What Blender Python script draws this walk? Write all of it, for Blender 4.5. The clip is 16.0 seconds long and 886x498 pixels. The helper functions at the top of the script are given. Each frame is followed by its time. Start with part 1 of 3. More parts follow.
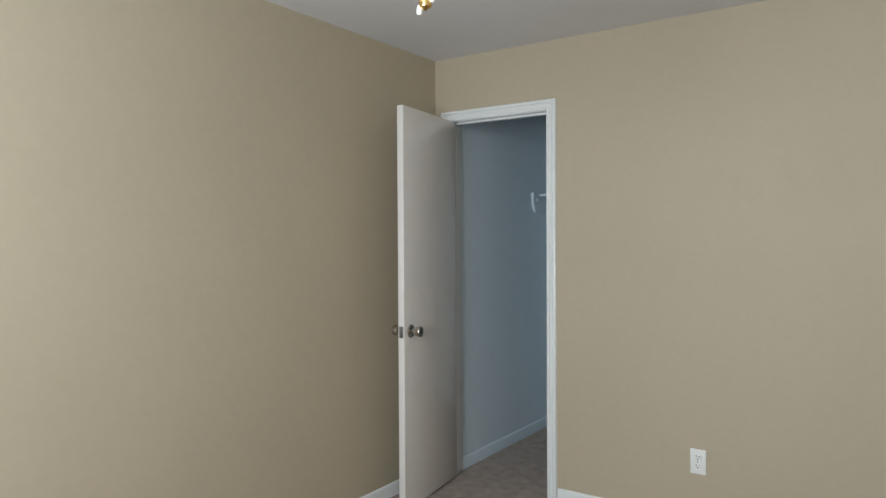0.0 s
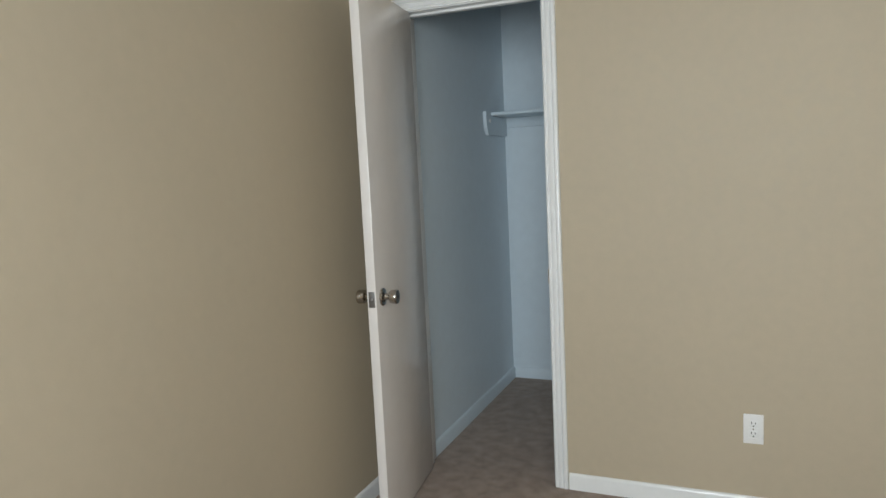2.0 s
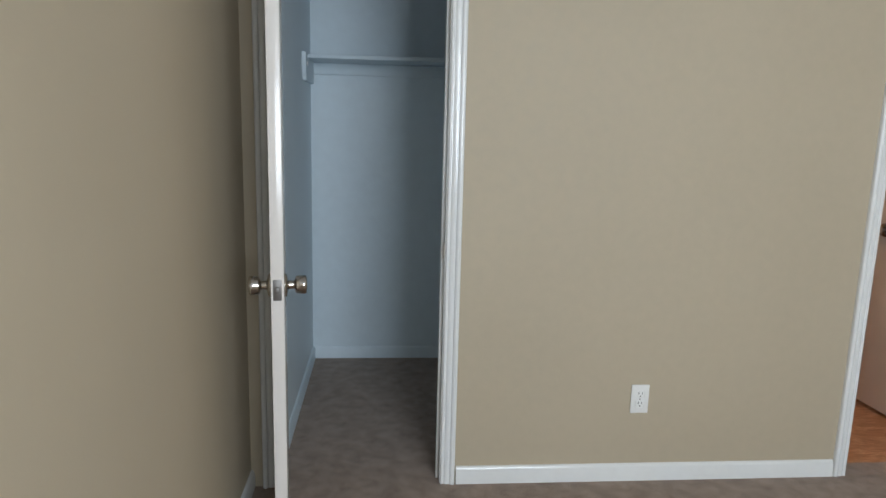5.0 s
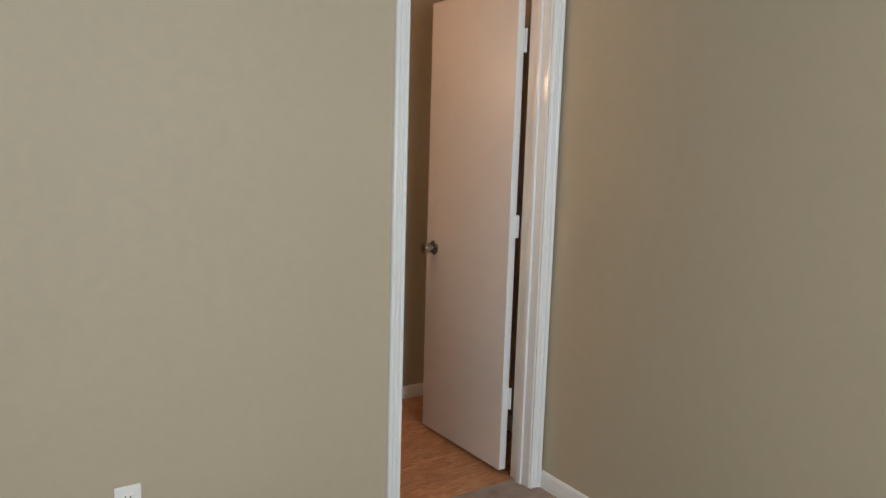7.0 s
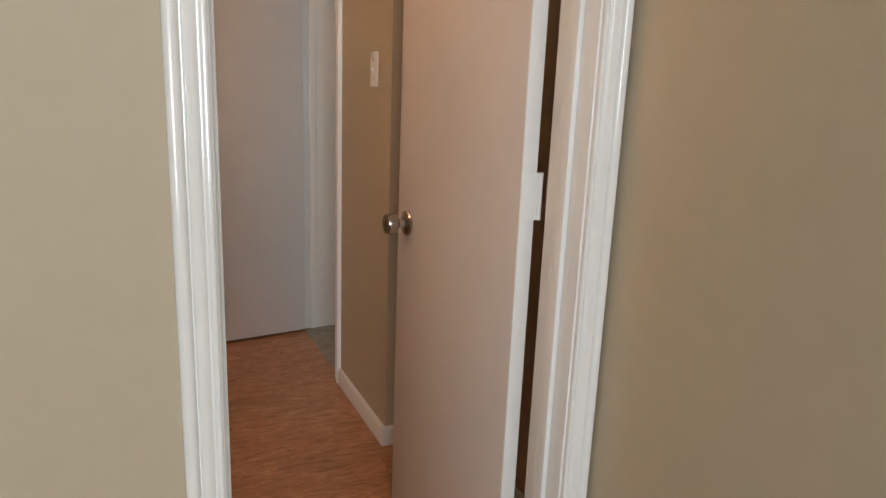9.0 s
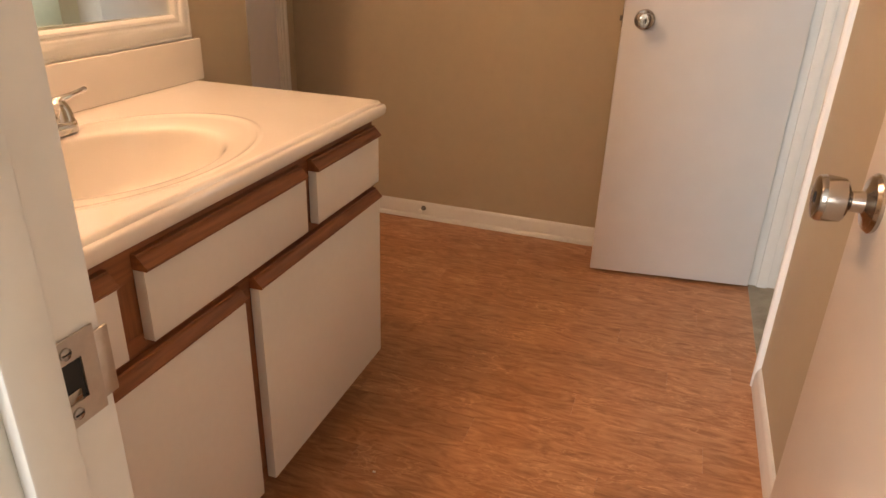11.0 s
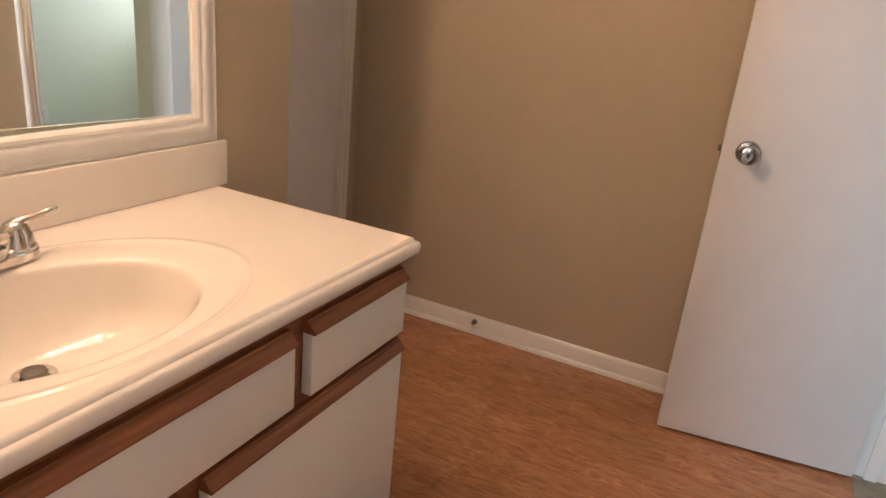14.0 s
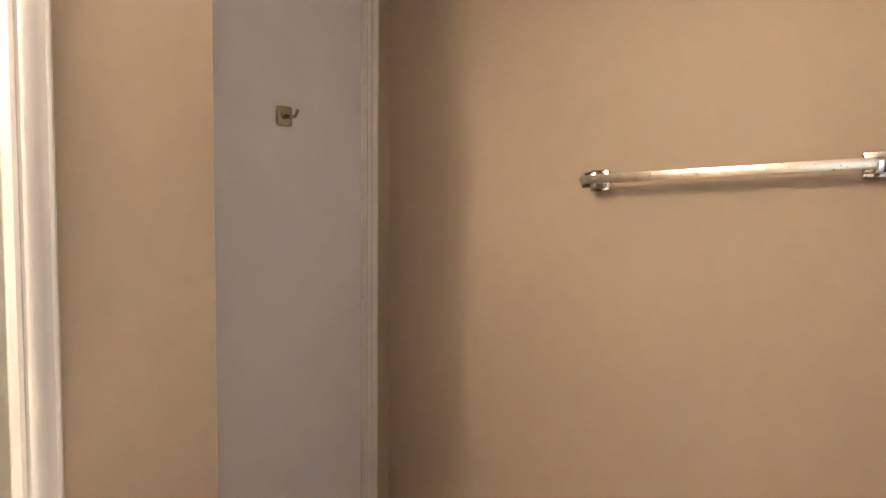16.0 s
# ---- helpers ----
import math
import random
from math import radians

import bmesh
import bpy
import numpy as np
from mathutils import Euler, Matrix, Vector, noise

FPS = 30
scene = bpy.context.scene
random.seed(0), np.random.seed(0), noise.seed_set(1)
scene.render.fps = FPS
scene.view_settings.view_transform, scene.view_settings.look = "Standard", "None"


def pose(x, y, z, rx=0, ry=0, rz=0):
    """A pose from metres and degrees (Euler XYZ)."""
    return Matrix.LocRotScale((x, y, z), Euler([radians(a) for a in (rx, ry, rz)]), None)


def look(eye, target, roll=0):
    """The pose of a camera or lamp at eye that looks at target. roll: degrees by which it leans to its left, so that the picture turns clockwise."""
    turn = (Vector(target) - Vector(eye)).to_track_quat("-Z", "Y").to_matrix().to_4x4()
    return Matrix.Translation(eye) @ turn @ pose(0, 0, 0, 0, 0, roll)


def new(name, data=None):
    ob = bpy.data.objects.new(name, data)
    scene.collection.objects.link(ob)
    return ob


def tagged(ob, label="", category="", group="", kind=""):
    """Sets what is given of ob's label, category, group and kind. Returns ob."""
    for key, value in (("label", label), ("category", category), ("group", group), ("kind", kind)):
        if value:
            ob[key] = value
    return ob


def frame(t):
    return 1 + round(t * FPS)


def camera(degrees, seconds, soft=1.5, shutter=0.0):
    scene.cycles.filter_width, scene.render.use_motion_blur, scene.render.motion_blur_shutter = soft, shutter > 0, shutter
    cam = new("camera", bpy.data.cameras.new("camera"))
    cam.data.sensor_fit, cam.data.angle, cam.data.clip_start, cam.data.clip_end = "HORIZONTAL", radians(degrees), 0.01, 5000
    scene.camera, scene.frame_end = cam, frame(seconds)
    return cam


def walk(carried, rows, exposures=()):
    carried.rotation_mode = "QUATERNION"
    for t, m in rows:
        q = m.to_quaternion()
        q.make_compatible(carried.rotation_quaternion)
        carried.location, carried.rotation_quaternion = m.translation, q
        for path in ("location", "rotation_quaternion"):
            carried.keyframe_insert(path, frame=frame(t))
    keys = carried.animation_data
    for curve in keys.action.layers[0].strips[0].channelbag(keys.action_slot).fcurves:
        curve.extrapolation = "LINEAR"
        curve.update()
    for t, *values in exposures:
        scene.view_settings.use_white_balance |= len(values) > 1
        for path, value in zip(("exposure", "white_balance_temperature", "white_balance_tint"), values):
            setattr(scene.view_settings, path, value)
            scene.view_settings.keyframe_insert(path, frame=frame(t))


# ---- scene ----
cam = camera(65.9, 16.0)
PATH = [
    (0, (2.241, -3.241, 1.374), (1.103, -1.597, 1.34), -0.3),
    (0.5, (2.063, -3.083, 1.369), (0.958, -1.423, 1.217), -0.3),
    (1, (1.826, -3.007, 1.355), (0.868, -1.264, 1.146), -0.1),
    (1.5, (1.635, -2.91, 1.334), (0.81, -1.106, 1.081), -1.3),
    (2, (1.355, -2.719, 1.357), (0.571, -0.893, 1.129), -2.8),
    (2.5, (1.125, -2.673, 1.374), (0.264, -0.881, 1.155), -3.9),
    (3, (0.883, -2.605, 1.372), (0.224, -0.729, 1.15), -3.1),
    (3.2, (0.833, -2.53, 1.368), (0.27, -0.624, 1.139), -2.9),
    (5.3, (0.42, -2.389, 1.361), (0.672, -0.44, 0.993), 1.2),
    (5.5, (0.498, -2.373, 1.363), (0.798, -0.427, 1.012), 0.7),
    (6, (0.73, -2.368, 1.39), (1.232, -0.452, 1.113), 0.4),
    (6.5, (0.921, -2.206, 1.36), (1.7, -0.382, 1.107), 0.6),
    (7, (1.147, -1.975, 1.339), (2.242, -0.325, 1.061), 1.7),
    (7.5, (1.514, -1.728, 1.339), (2.736, -0.19, 0.963), 0.9),
    (8, (1.801, -1.492, 1.32), (2.794, 0.191, 0.892), -0.4),
    (8.2, (1.89, -1.384, 1.307), (2.865, 0.309, 0.878), 0.6),
    (10.3, (2.557, -0.346, 1.175), (2.545, 1.543, 0.519), 2.1),
    (10.5, (2.594, -0.272, 1.169), (2.373, 1.578, 0.443), 1.6),
    (11, (2.624, -0.165, 1.157), (2.045, 1.561, 0.329), 1.9),
    (11.5, (2.598, -0.052, 1.160), (1.967, 1.594, 0.226), 5.5),
    (12, (2.590, -0.002, 1.158), (1.977, 1.583, 0.115), 8.9),
    (12.5, (2.606, 0.02, 1.161), (1.945, 1.528, 0.025), 8.2),
    (13, (2.587, 0.047, 1.203), (1.776, 1.633, 0.294), 5.9),
    (13.5, (2.576, 0.075, 1.218), (1.739, 1.699, 0.405), 5.9),
    (14, (2.558, 0.196, 1.243), (1.749, 1.897, 0.57), 5.8),
    (14.5, (2.558, 0.407, 1.287), (1.655, 2.083, 0.673), 3.4),
    (15, (2.523, 0.58, 1.332), (1.562, 2.269, 0.856), 1.9),
    (15.5, (2.426, 0.744, 1.364), (1.398, 2.435, 1.077), 1.4),
    (16, (2.406, 0.904, 1.38), (1.228, 2.515, 1.251), 0.5),
]
EXPOSURES = [(0.0, -0.12, 6300, 10), (3.0, -0.03, 6550, 10), (5.5, -0.1, 6150, 11), (6.5, -0.2, 6350, 11), (7.5, -0.17, 6500, 12), (8.2, -0.17, 6500, 12), (10.3, 0.58, 7550, 18), (10.7, 0.82, 7450, 18), (11.0, 1.12, 7500, 18), (12.0, 1.31, 6900, 17), (12.6, 1.43, 6350, 16), (13.1, 1.35, 6050, 13), (13.5, 1.16, 6050, 13), (14.5, 1.08, 5850, 11), (15.0, 1.37, 5500, 8), (15.5, 1.58, 5300, 5), (16.0, 1.68, 5200, 4)]
walk(cam, [(t, look(eye, target, roll)) for t, eye, target, roll in PATH], EXPOSURES)

# ---- world and large lights ----
world = bpy.data.worlds.new("sky")
scene.world = world
world.use_nodes = True
wn = world.node_tree.nodes
sky = wn.new("ShaderNodeTexSky")
sky.sky_type = 'NISHITA'
sky.sun_disc = False
sky.sun_elevation = radians(40)
sky.sun_rotation = radians(60)
wn["Background"].inputs["Strength"].default_value = 0.1
world.node_tree.links.new(sky.outputs["Color"], wn["Background"].inputs["Color"])


def window_light(name, m, w, h, watts, colour):
    data = bpy.data.lights.new(name, "AREA")
    data.shape, data.size, data.size_y, data.energy, data.color = "RECTANGLE", w, h, watts, colour
    ob = new(name, data)
    ob.matrix_world = m
    return ob


window_light("bedroom_daylight", pose(1.5, -4.19, 1.6, 90, 0, 0), 1.3, 1.2, 90, (0.89, 0.98, 1.04))
# added lamp that brightens the next room, at a window only assumed there
window_light("assumed_next_room_daylight", pose(4.1, 3.49, 1.5, -90, 0, 0), 0.9, 1.2, 7.8, (1.0, 0.98, 0.92))
BULB_STRENGTH = 66

# ---- materials ----


def material(name, base, rough=0.5, metal=0.0, var=0.0, scale=8.0, bump=0.0, bump_scale=200.0, coat=0.0):
    """A painted or plain surface: broad and fine colour variation, fine relief."""
    mat = bpy.data.materials.new(name)
    mat.use_nodes = True
    nt = mat.node_tree
    n, l = nt.nodes, nt.links
    b = n["Principled BSDF"]
    b.inputs["Roughness"].default_value = rough
    b.inputs["Metallic"].default_value = metal
    b.inputs["Coat Weight"].default_value = coat
    geo = n.new("ShaderNodeNewGeometry")
    if var:
        no = n.new("ShaderNodeTexNoise")
        no.inputs["Scale"].default_value = scale
        no.inputs["Detail"].default_value = 6
        l.new(geo.outputs["Position"], no.inputs["Vector"])
        big = n.new("ShaderNodeTexNoise")
        big.inputs["Scale"].default_value = 1.3
        big.inputs["Detail"].default_value = 2
        l.new(geo.outputs["Position"], big.inputs["Vector"])
        add = n.new("ShaderNodeMath")
        add.operation = 'ADD'
        l.new(no.outputs["Fac"], add.inputs[0])
        l.new(big.outputs["Fac"], add.inputs[1])
        mr = n.new("ShaderNodeMapRange")
        mr.inputs["From Min"].default_value, mr.inputs["From Max"].default_value = 0.7, 1.3
        mr.inputs["To Min"].default_value, mr.inputs["To Max"].default_value = 1 - var, 1 + var
        l.new(add.outputs[0], mr.inputs["Value"])
        hsv = n.new("ShaderNodeHueSaturation")
        hsv.inputs["Color"].default_value = (*base, 1)
        l.new(mr.outputs[0], hsv.inputs["Value"])
        l.new(hsv.outputs[0], b.inputs["Base Color"])
        rr = n.new("ShaderNodeMapRange")
        rr.inputs["From Min"].default_value, rr.inputs["From Max"].default_value = 0.3, 0.7
        rr.inputs["To Min"].default_value, rr.inputs["To Max"].default_value = rough * 0.88, min(1, rough * 1.12)
        l.new(no.outputs["Fac"], rr.inputs["Value"])
        l.new(rr.outputs[0], b.inputs["Roughness"])
    else:
        b.inputs["Base Color"].default_value = (*base, 1)
    if bump:
        bn = n.new("ShaderNodeTexNoise")
        bn.inputs["Scale"].default_value = bump_scale
        bn.inputs["Detail"].default_value = 4
        l.new(geo.outputs["Position"], bn.inputs["Vector"])
        bp = n.new("ShaderNodeBump")
        bp.inputs["Strength"].default_value = bump
        bp.inputs["Distance"].default_value = 0.002
        l.new(bn.outputs["Fac"], bp.inputs["Height"])
        l.new(bp.outputs[0], b.inputs["Normal"])
    return mat


def wood(name, dark, light, axis, grain=18.0, rough=0.4, figure=0.55, along=0.16, pitch=500.0, arch=16.0):
    """Wood grain that runs along one axis ('x', 'y' or 'z'), with cathedral figure and fine pores."""
    mat = bpy.data.materials.new(name)
    mat.use_nodes = True
    nt = mat.node_tree
    n, l = nt.nodes, nt.links
    b = n["Principled BSDF"]
    b.inputs["Roughness"].default_value = rough
    geo = n.new("ShaderNodeNewGeometry")
    vec = geo.outputs["Position"]
    across = {"x": 1, "y": 2, "z": 1}[axis]
    sep = n.new("ShaderNodeSeparateXYZ")
    l.new(vec, sep.inputs[0])
    mp = n.new("ShaderNodeMapping")
    mp.inputs["Scale"].default_value = [along if a == axis else 1.0 for a in "xyz"]
    l.new(vec, mp.inputs["Vector"])
    warp = n.new("ShaderNodeTexNoise")
    warp.inputs["Scale"].default_value = grain * 0.3
    warp.inputs["Detail"].default_value = 2.5
    warp.inputs["Roughness"].default_value = 0.45
    l.new(mp.outputs[0], warp.inputs["Vector"])
    # growth lines: parallel to the axis, bent into arches by the warp
    line = n.new("ShaderNodeMath")
    line.operation = 'MULTIPLY'
    line.inputs[1].default_value = pitch
    l.new(sep.outputs[across], line.inputs[0])
    bend = n.new("ShaderNodeMath")
    bend.operation = 'MULTIPLY_ADD'
    bend.inputs[1].default_value = arch
    l.new(warp.outputs["Fac"], bend.inputs[0])
    l.new(line.outputs[0], bend.inputs[2])
    sn = n.new("ShaderNodeMath")
    sn.operation = 'SINE'
    l.new(bend.outputs[0], sn.inputs[0])
    sharp = n.new("ShaderNodeMapRange")
    sharp.interpolation_type = 'SMOOTHSTEP'
    sharp.inputs["From Min"].default_value, sharp.inputs["From Max"].default_value = -1.0, 0.5
    l.new(sn.outputs[0], sharp.inputs["Value"])
    fine = n.new("ShaderNodeTexNoise")
    fine.inputs["Scale"].default_value = grain * 5
    fine.inputs["Detail"].default_value = 4
    mp2 = n.new("ShaderNodeMapping")
    mp2.inputs["Scale"].default_value = [0.07 if a == axis else 1.0 for a in "xyz"]
    l.new(vec, mp2.inputs["Vector"])
    l.new(mp2.outputs[0], fine.inputs["Vector"])
    patch = n.new("ShaderNodeTexNoise")
    patch.inputs["Scale"].default_value = grain * 0.5
    l.new(mp.outputs[0], patch.inputs["Vector"])
    shown = n.new("ShaderNodeMath")
    shown.operation = 'MULTIPLY'
    l.new(sharp.outputs[0], shown.inputs[0])
    l.new(patch.outputs["Fac"], shown.inputs[1])
    mix = n.new("ShaderNodeMath")
    mix.operation = 'MULTIPLY_ADD'
    mix.inputs[1].default_value = figure
    l.new(shown.outputs[0], mix.inputs[0])
    l.new(fine.outputs["Fac"], mix.inputs[2])
    broad = n.new("ShaderNodeTexNoise")
    broad.inputs["Scale"].default_value = 3.0
    l.new(vec, broad.inputs["Vector"])
    ad = n.new("ShaderNodeMath")
    ad.operation = 'MULTIPLY_ADD'
    ad.inputs[1].default_value = 0.2
    l.new(broad.outputs["Fac"], ad.inputs[0])
    l.new(mix.outputs[0], ad.inputs[2])
    ramp = n.new("ShaderNodeValToRGB")
    ramp.color_ramp.elements[0].position, ramp.color_ramp.elements[0].color = 0.45, (*dark, 1)
    ramp.color_ramp.elements[1].position, ramp.color_ramp.elements[1].color = 0.98, (*light, 1)
    l.new(ad.outputs[0], ramp.inputs["Fac"])
    l.new(ramp.outputs["Color"], b.inputs["Base Color"])
    bp = n.new("ShaderNodeBump")
    bp.inputs["Strength"].default_value = 0.25
    bp.inputs["Distance"].default_value = 0.001
    l.new(mix.outputs[0], bp.inputs["Height"])
    l.new(bp.outputs[0], b.inputs["Normal"])
    return mat


def plank_wood(name, dark, middle, light):
    """Printed oak figure along x: feathered flames, thin pale wisps and dark pores; each plank has its own cut and tone."""
    mat = bpy.data.materials.new(name)
    mat.use_nodes = True
    n, l = mat.node_tree.nodes, mat.node_tree.links
    b = n["Principled BSDF"]
    b.inputs["Roughness"].default_value = 0.36
    geo = n.new("ShaderNodeNewGeometry")
    info = n.new("ShaderNodeObjectInfo")
    comb = n.new("ShaderNodeCombineXYZ")
    for i in range(3):
        l.new(info.outputs["Random"], comb.inputs[i])
    off = n.new("ShaderNodeVectorMath")
    off.operation = 'MULTIPLY_ADD'
    l.new(comb.outputs[0], off.inputs[0])
    off.inputs[1].default_value = (13, 29, 7)
    l.new(geo.outputs["Position"], off.inputs[2])

    def noise(stretch, scale, detail, distortion, rough=0.5):
        mp = n.new("ShaderNodeMapping")
        mp.inputs["Scale"].default_value = (stretch, 1, 1)
        l.new(off.outputs[0], mp.inputs["Vector"])
        t = n.new("ShaderNodeTexNoise")
        t.inputs["Scale"].default_value, t.inputs["Detail"].default_value = scale, detail
        t.inputs["Distortion"].default_value, t.inputs["Roughness"].default_value = distortion, rough
        l.new(mp.outputs[0], t.inputs["Vector"])
        return t.outputs["Fac"]

    def ranged(value, lo, hi, to_lo, to_hi):
        r = n.new("ShaderNodeMapRange")
        r.interpolation_type = 'SMOOTHSTEP'
        for key, v in (("From Min", lo), ("From Max", hi), ("To Min", to_lo), ("To Max", to_hi)):
            r.inputs[key].default_value = v
        l.new(value, r.inputs["Value"])
        return r.outputs[0]

    def maths(op, a, c):
        m = n.new("ShaderNodeMath")
        m.operation = op
        for i, v in enumerate((a, c)):
            if isinstance(v, float):
                m.inputs[i].default_value = v
            else:
                l.new(v, m.inputs[i])
        return m.outputs[0]

    flame = noise(0.30, 21, 4.5, 2.6, 0.6)
    streak = noise(0.07, 100, 3, 0.6)
    wisp_field = noise(0.30, 15, 3.5, 3.4)
    wisp = ranged(maths('ABSOLUTE', maths('SUBTRACT', wisp_field, 0.5), 0.0), 0.0, 0.03, 1.0, 0.0)
    patch = ranged(noise(0.4, 9, 2, 0.6), 0.46, 0.62, 0.0, 1.0)
    body = maths('ADD', maths('MULTIPLY', flame, 0.72), maths('MULTIPLY', streak, 0.28))
    tone = maths('ADD', body, maths('MULTIPLY', maths('MULTIPLY', wisp, patch), 0.2))
    ramp = n.new("ShaderNodeValToRGB")
    e = ramp.color_ramp.elements
    e[0].position, e[0].color = 0.34, (*dark, 1)
    e[1].position, e[1].color = 0.74, (*light, 1)
    mid = e.new(0.51)
    mid.color = (*middle, 1)
    l.new(tone, ramp.inputs["Fac"])
    hs = n.new("ShaderNodeHueSaturation")
    tint = n.new("ShaderNodeMapRange")
    tint.inputs["To Min"].default_value, tint.inputs["To Max"].default_value = 0.92, 1.08
    l.new(info.outputs["Random"], tint.inputs["Value"])
    l.new(tint.outputs[0], hs.inputs["Value"])
    l.new(ramp.outputs["Color"], hs.inputs["Color"])
    l.new(hs.outputs[0], b.inputs["Base Color"])
    l.new(ranged(tone, 0.3, 0.75, 0.44, 0.32), b.inputs["Roughness"])
    bp = n.new("ShaderNodeBump")
    bp.inputs["Strength"].default_value, bp.inputs["Distance"].default_value = 0.2, 0.001
    l.new(tone, bp.inputs["Height"])
    l.new(bp.outputs[0], b.inputs["Normal"])
    return mat


def carpet_material(name, dark, light):
    mat = bpy.data.materials.new(name)
    mat.use_nodes = True
    nt = mat.node_tree
    n, l = nt.nodes, nt.links
    b = n["Principled BSDF"]
    b.inputs["Roughness"].default_value = 0.95
    b.inputs["Sheen Weight"].default_value = 0.25
    geo = n.new("ShaderNodeNewGeometry")
    fine = n.new("ShaderNodeTexNoise")
    fine.inputs["Scale"].default_value, fine.inputs["Detail"].default_value = 330, 3
    wide = n.new("ShaderNodeTexNoise")
    wide.inputs["Scale"].default_value, wide.inputs["Detail"].default_value = 16, 6
    wide.inputs["Distortion"].default_value = 0.3
    for t in (fine, wide):
        l.new(geo.outputs["Position"], t.inputs["Vector"])
    ad = n.new("ShaderNodeMath")
    ad.operation = 'MULTIPLY_ADD'
    ad.inputs[1].default_value = 0.45
    l.new(fine.outputs["Fac"], ad.inputs[0])
    l.new(wide.outputs["Fac"], ad.inputs[2])
    ramp = n.new("ShaderNodeValToRGB")
    ramp.color_ramp.elements[0].position, ramp.color_ramp.elements[0].color = 0.42, (*dark, 1)
    ramp.color_ramp.elements[1].position, ramp.color_ramp.elements[1].color = 1.05, (*light, 1)
    l.new(ad.outputs[0], ramp.inputs["Fac"])
    l.new(ramp.outputs[0], b.inputs["Base Color"])
    bp = n.new("ShaderNodeBump")
    bp.inputs["Strength"].default_value, bp.inputs["Distance"].default_value = 0.8, 0.006
    l.new(ad.outputs[0], bp.inputs["Height"])
    l.new(bp.outputs[0], b.inputs["Normal"])
    return mat


M_TAN = material("tan_wall_paint", (0.47, 0.402, 0.292), 0.6, var=0.035, scale=25, bump=0.12, bump_scale=160)
M_GREEN = material("pale_green_wall_paint", (0.74, 0.77, 0.68), 0.6, var=0.03, scale=25, bump=0.1, bump_scale=160)
M_BLUE = material("pale_blue_closet_paint", (0.67, 0.76, 0.81), 0.45, var=0.03, scale=20, bump=0.12, bump_scale=150)
M_CEIL = material("ceiling_paint", (0.75, 0.76, 0.78), 0.85, var=0.03, scale=40, bump=0.3, bump_scale=90)
M_TRIM = material("white_trim_paint", (0.78, 0.79, 0.78), 0.15, var=0.025, scale=30, bump=0.04, bump_scale=120)
M_DOOR = material("door_paint", (0.72, 0.685, 0.65), 0.17, var=0.025, scale=14, bump=0.05, bump_scale=260)
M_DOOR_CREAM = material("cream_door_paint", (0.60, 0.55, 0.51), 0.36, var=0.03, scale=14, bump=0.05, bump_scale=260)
M_DOOR_WHITE = material("white_door_paint", (0.80, 0.83, 0.91), 0.35, var=0.03, scale=10, bump=0.05, bump_scale=260)
M_DOOR_GREY = material("cool_white_door_paint", (0.69, 0.695, 0.715), 0.36, var=0.03, scale=10, bump=0.05, bump_scale=260)
M_CARPET = carpet_material("taupe_carpet", (0.16, 0.108, 0.078), (0.36, 0.265, 0.20))
M_CARPET2 = carpet_material("grey_green_carpet", (0.17, 0.15, 0.11), (0.36, 0.33, 0.26))
M_FLOOR = plank_wood("wood_look_vinyl", (0.27, 0.112, 0.048), (0.415, 0.198, 0.094), (0.60, 0.335, 0.18))
M_OAK_Y = wood("stained_oak_rail", (0.18, 0.062, 0.022), (0.30, 0.113, 0.042), "y", 30, 0.5, 0.28, pitch=260.0, arch=45.0)
M_OAK_Z = wood("stained_oak_stile", (0.18, 0.062, 0.022), (0.30, 0.113, 0.042), "z", 30, 0.5, 0.28, pitch=260.0, arch=45.0)
M_LAM = material("white_laminate", (0.74, 0.715, 0.68), 0.35, var=0.02, scale=60, bump=0.06, bump_scale=420)
M_MARBLE = material("cream_cultured_marble", (0.82, 0.785, 0.735), 0.13, var=0.02, scale=6, coat=0.3)
M_CHROME = material("chrome", (0.60, 0.59, 0.58), 0.06, 1.0)
M_NICKEL = material("satin_nickel", (0.46, 0.43, 0.395), 0.15, 1.0)
M_LATCH = material("dull_dark_steel", (0.20, 0.19, 0.18), 0.5, 0.9, var=0.1, scale=200)
M_STEEL = material("brushed_steel_plate", (0.55, 0.5, 0.44), 0.38, 1.0, var=0.08, scale=160)
M_BAR = material("brushed_bar_metal", (0.80, 0.74, 0.64), 0.3, 1.0, var=0.04, scale=120)
M_DARK = material("dark_recess", (0.02, 0.018, 0.016), 0.8, var=0.2)
M_PLATE = material("white_plastic_plate", (0.82, 0.82, 0.80), 0.3, var=0.01)
M_BRASS = material("polished_brass", (0.83, 0.58, 0.25), 0.15, 1.0)
M_SUB = material("subfloor", (0.10, 0.06, 0.035), 0.8, var=0.1)


def mirror_material():
    mat = bpy.data.materials.new("mirror_glass")
    mat.use_nodes = True
    b = mat.node_tree.nodes["Principled BSDF"]
    b.inputs["Base Color"].default_value = (0.88, 0.92, 0.88, 1)
    b.inputs["Metallic"].default_value, b.inputs["Roughness"].default_value = 1.0, 0.01
    return mat


def glass_material(name, rough, tint):
    mat = bpy.data.materials.new(name)
    mat.use_nodes = True
    b = mat.node_tree.nodes["Principled BSDF"]
    b.inputs["Base Color"].default_value = (*tint, 1)
    b.inputs["Transmission Weight"].default_value, b.inputs["Roughness"].default_value = 1.0, rough
    return mat


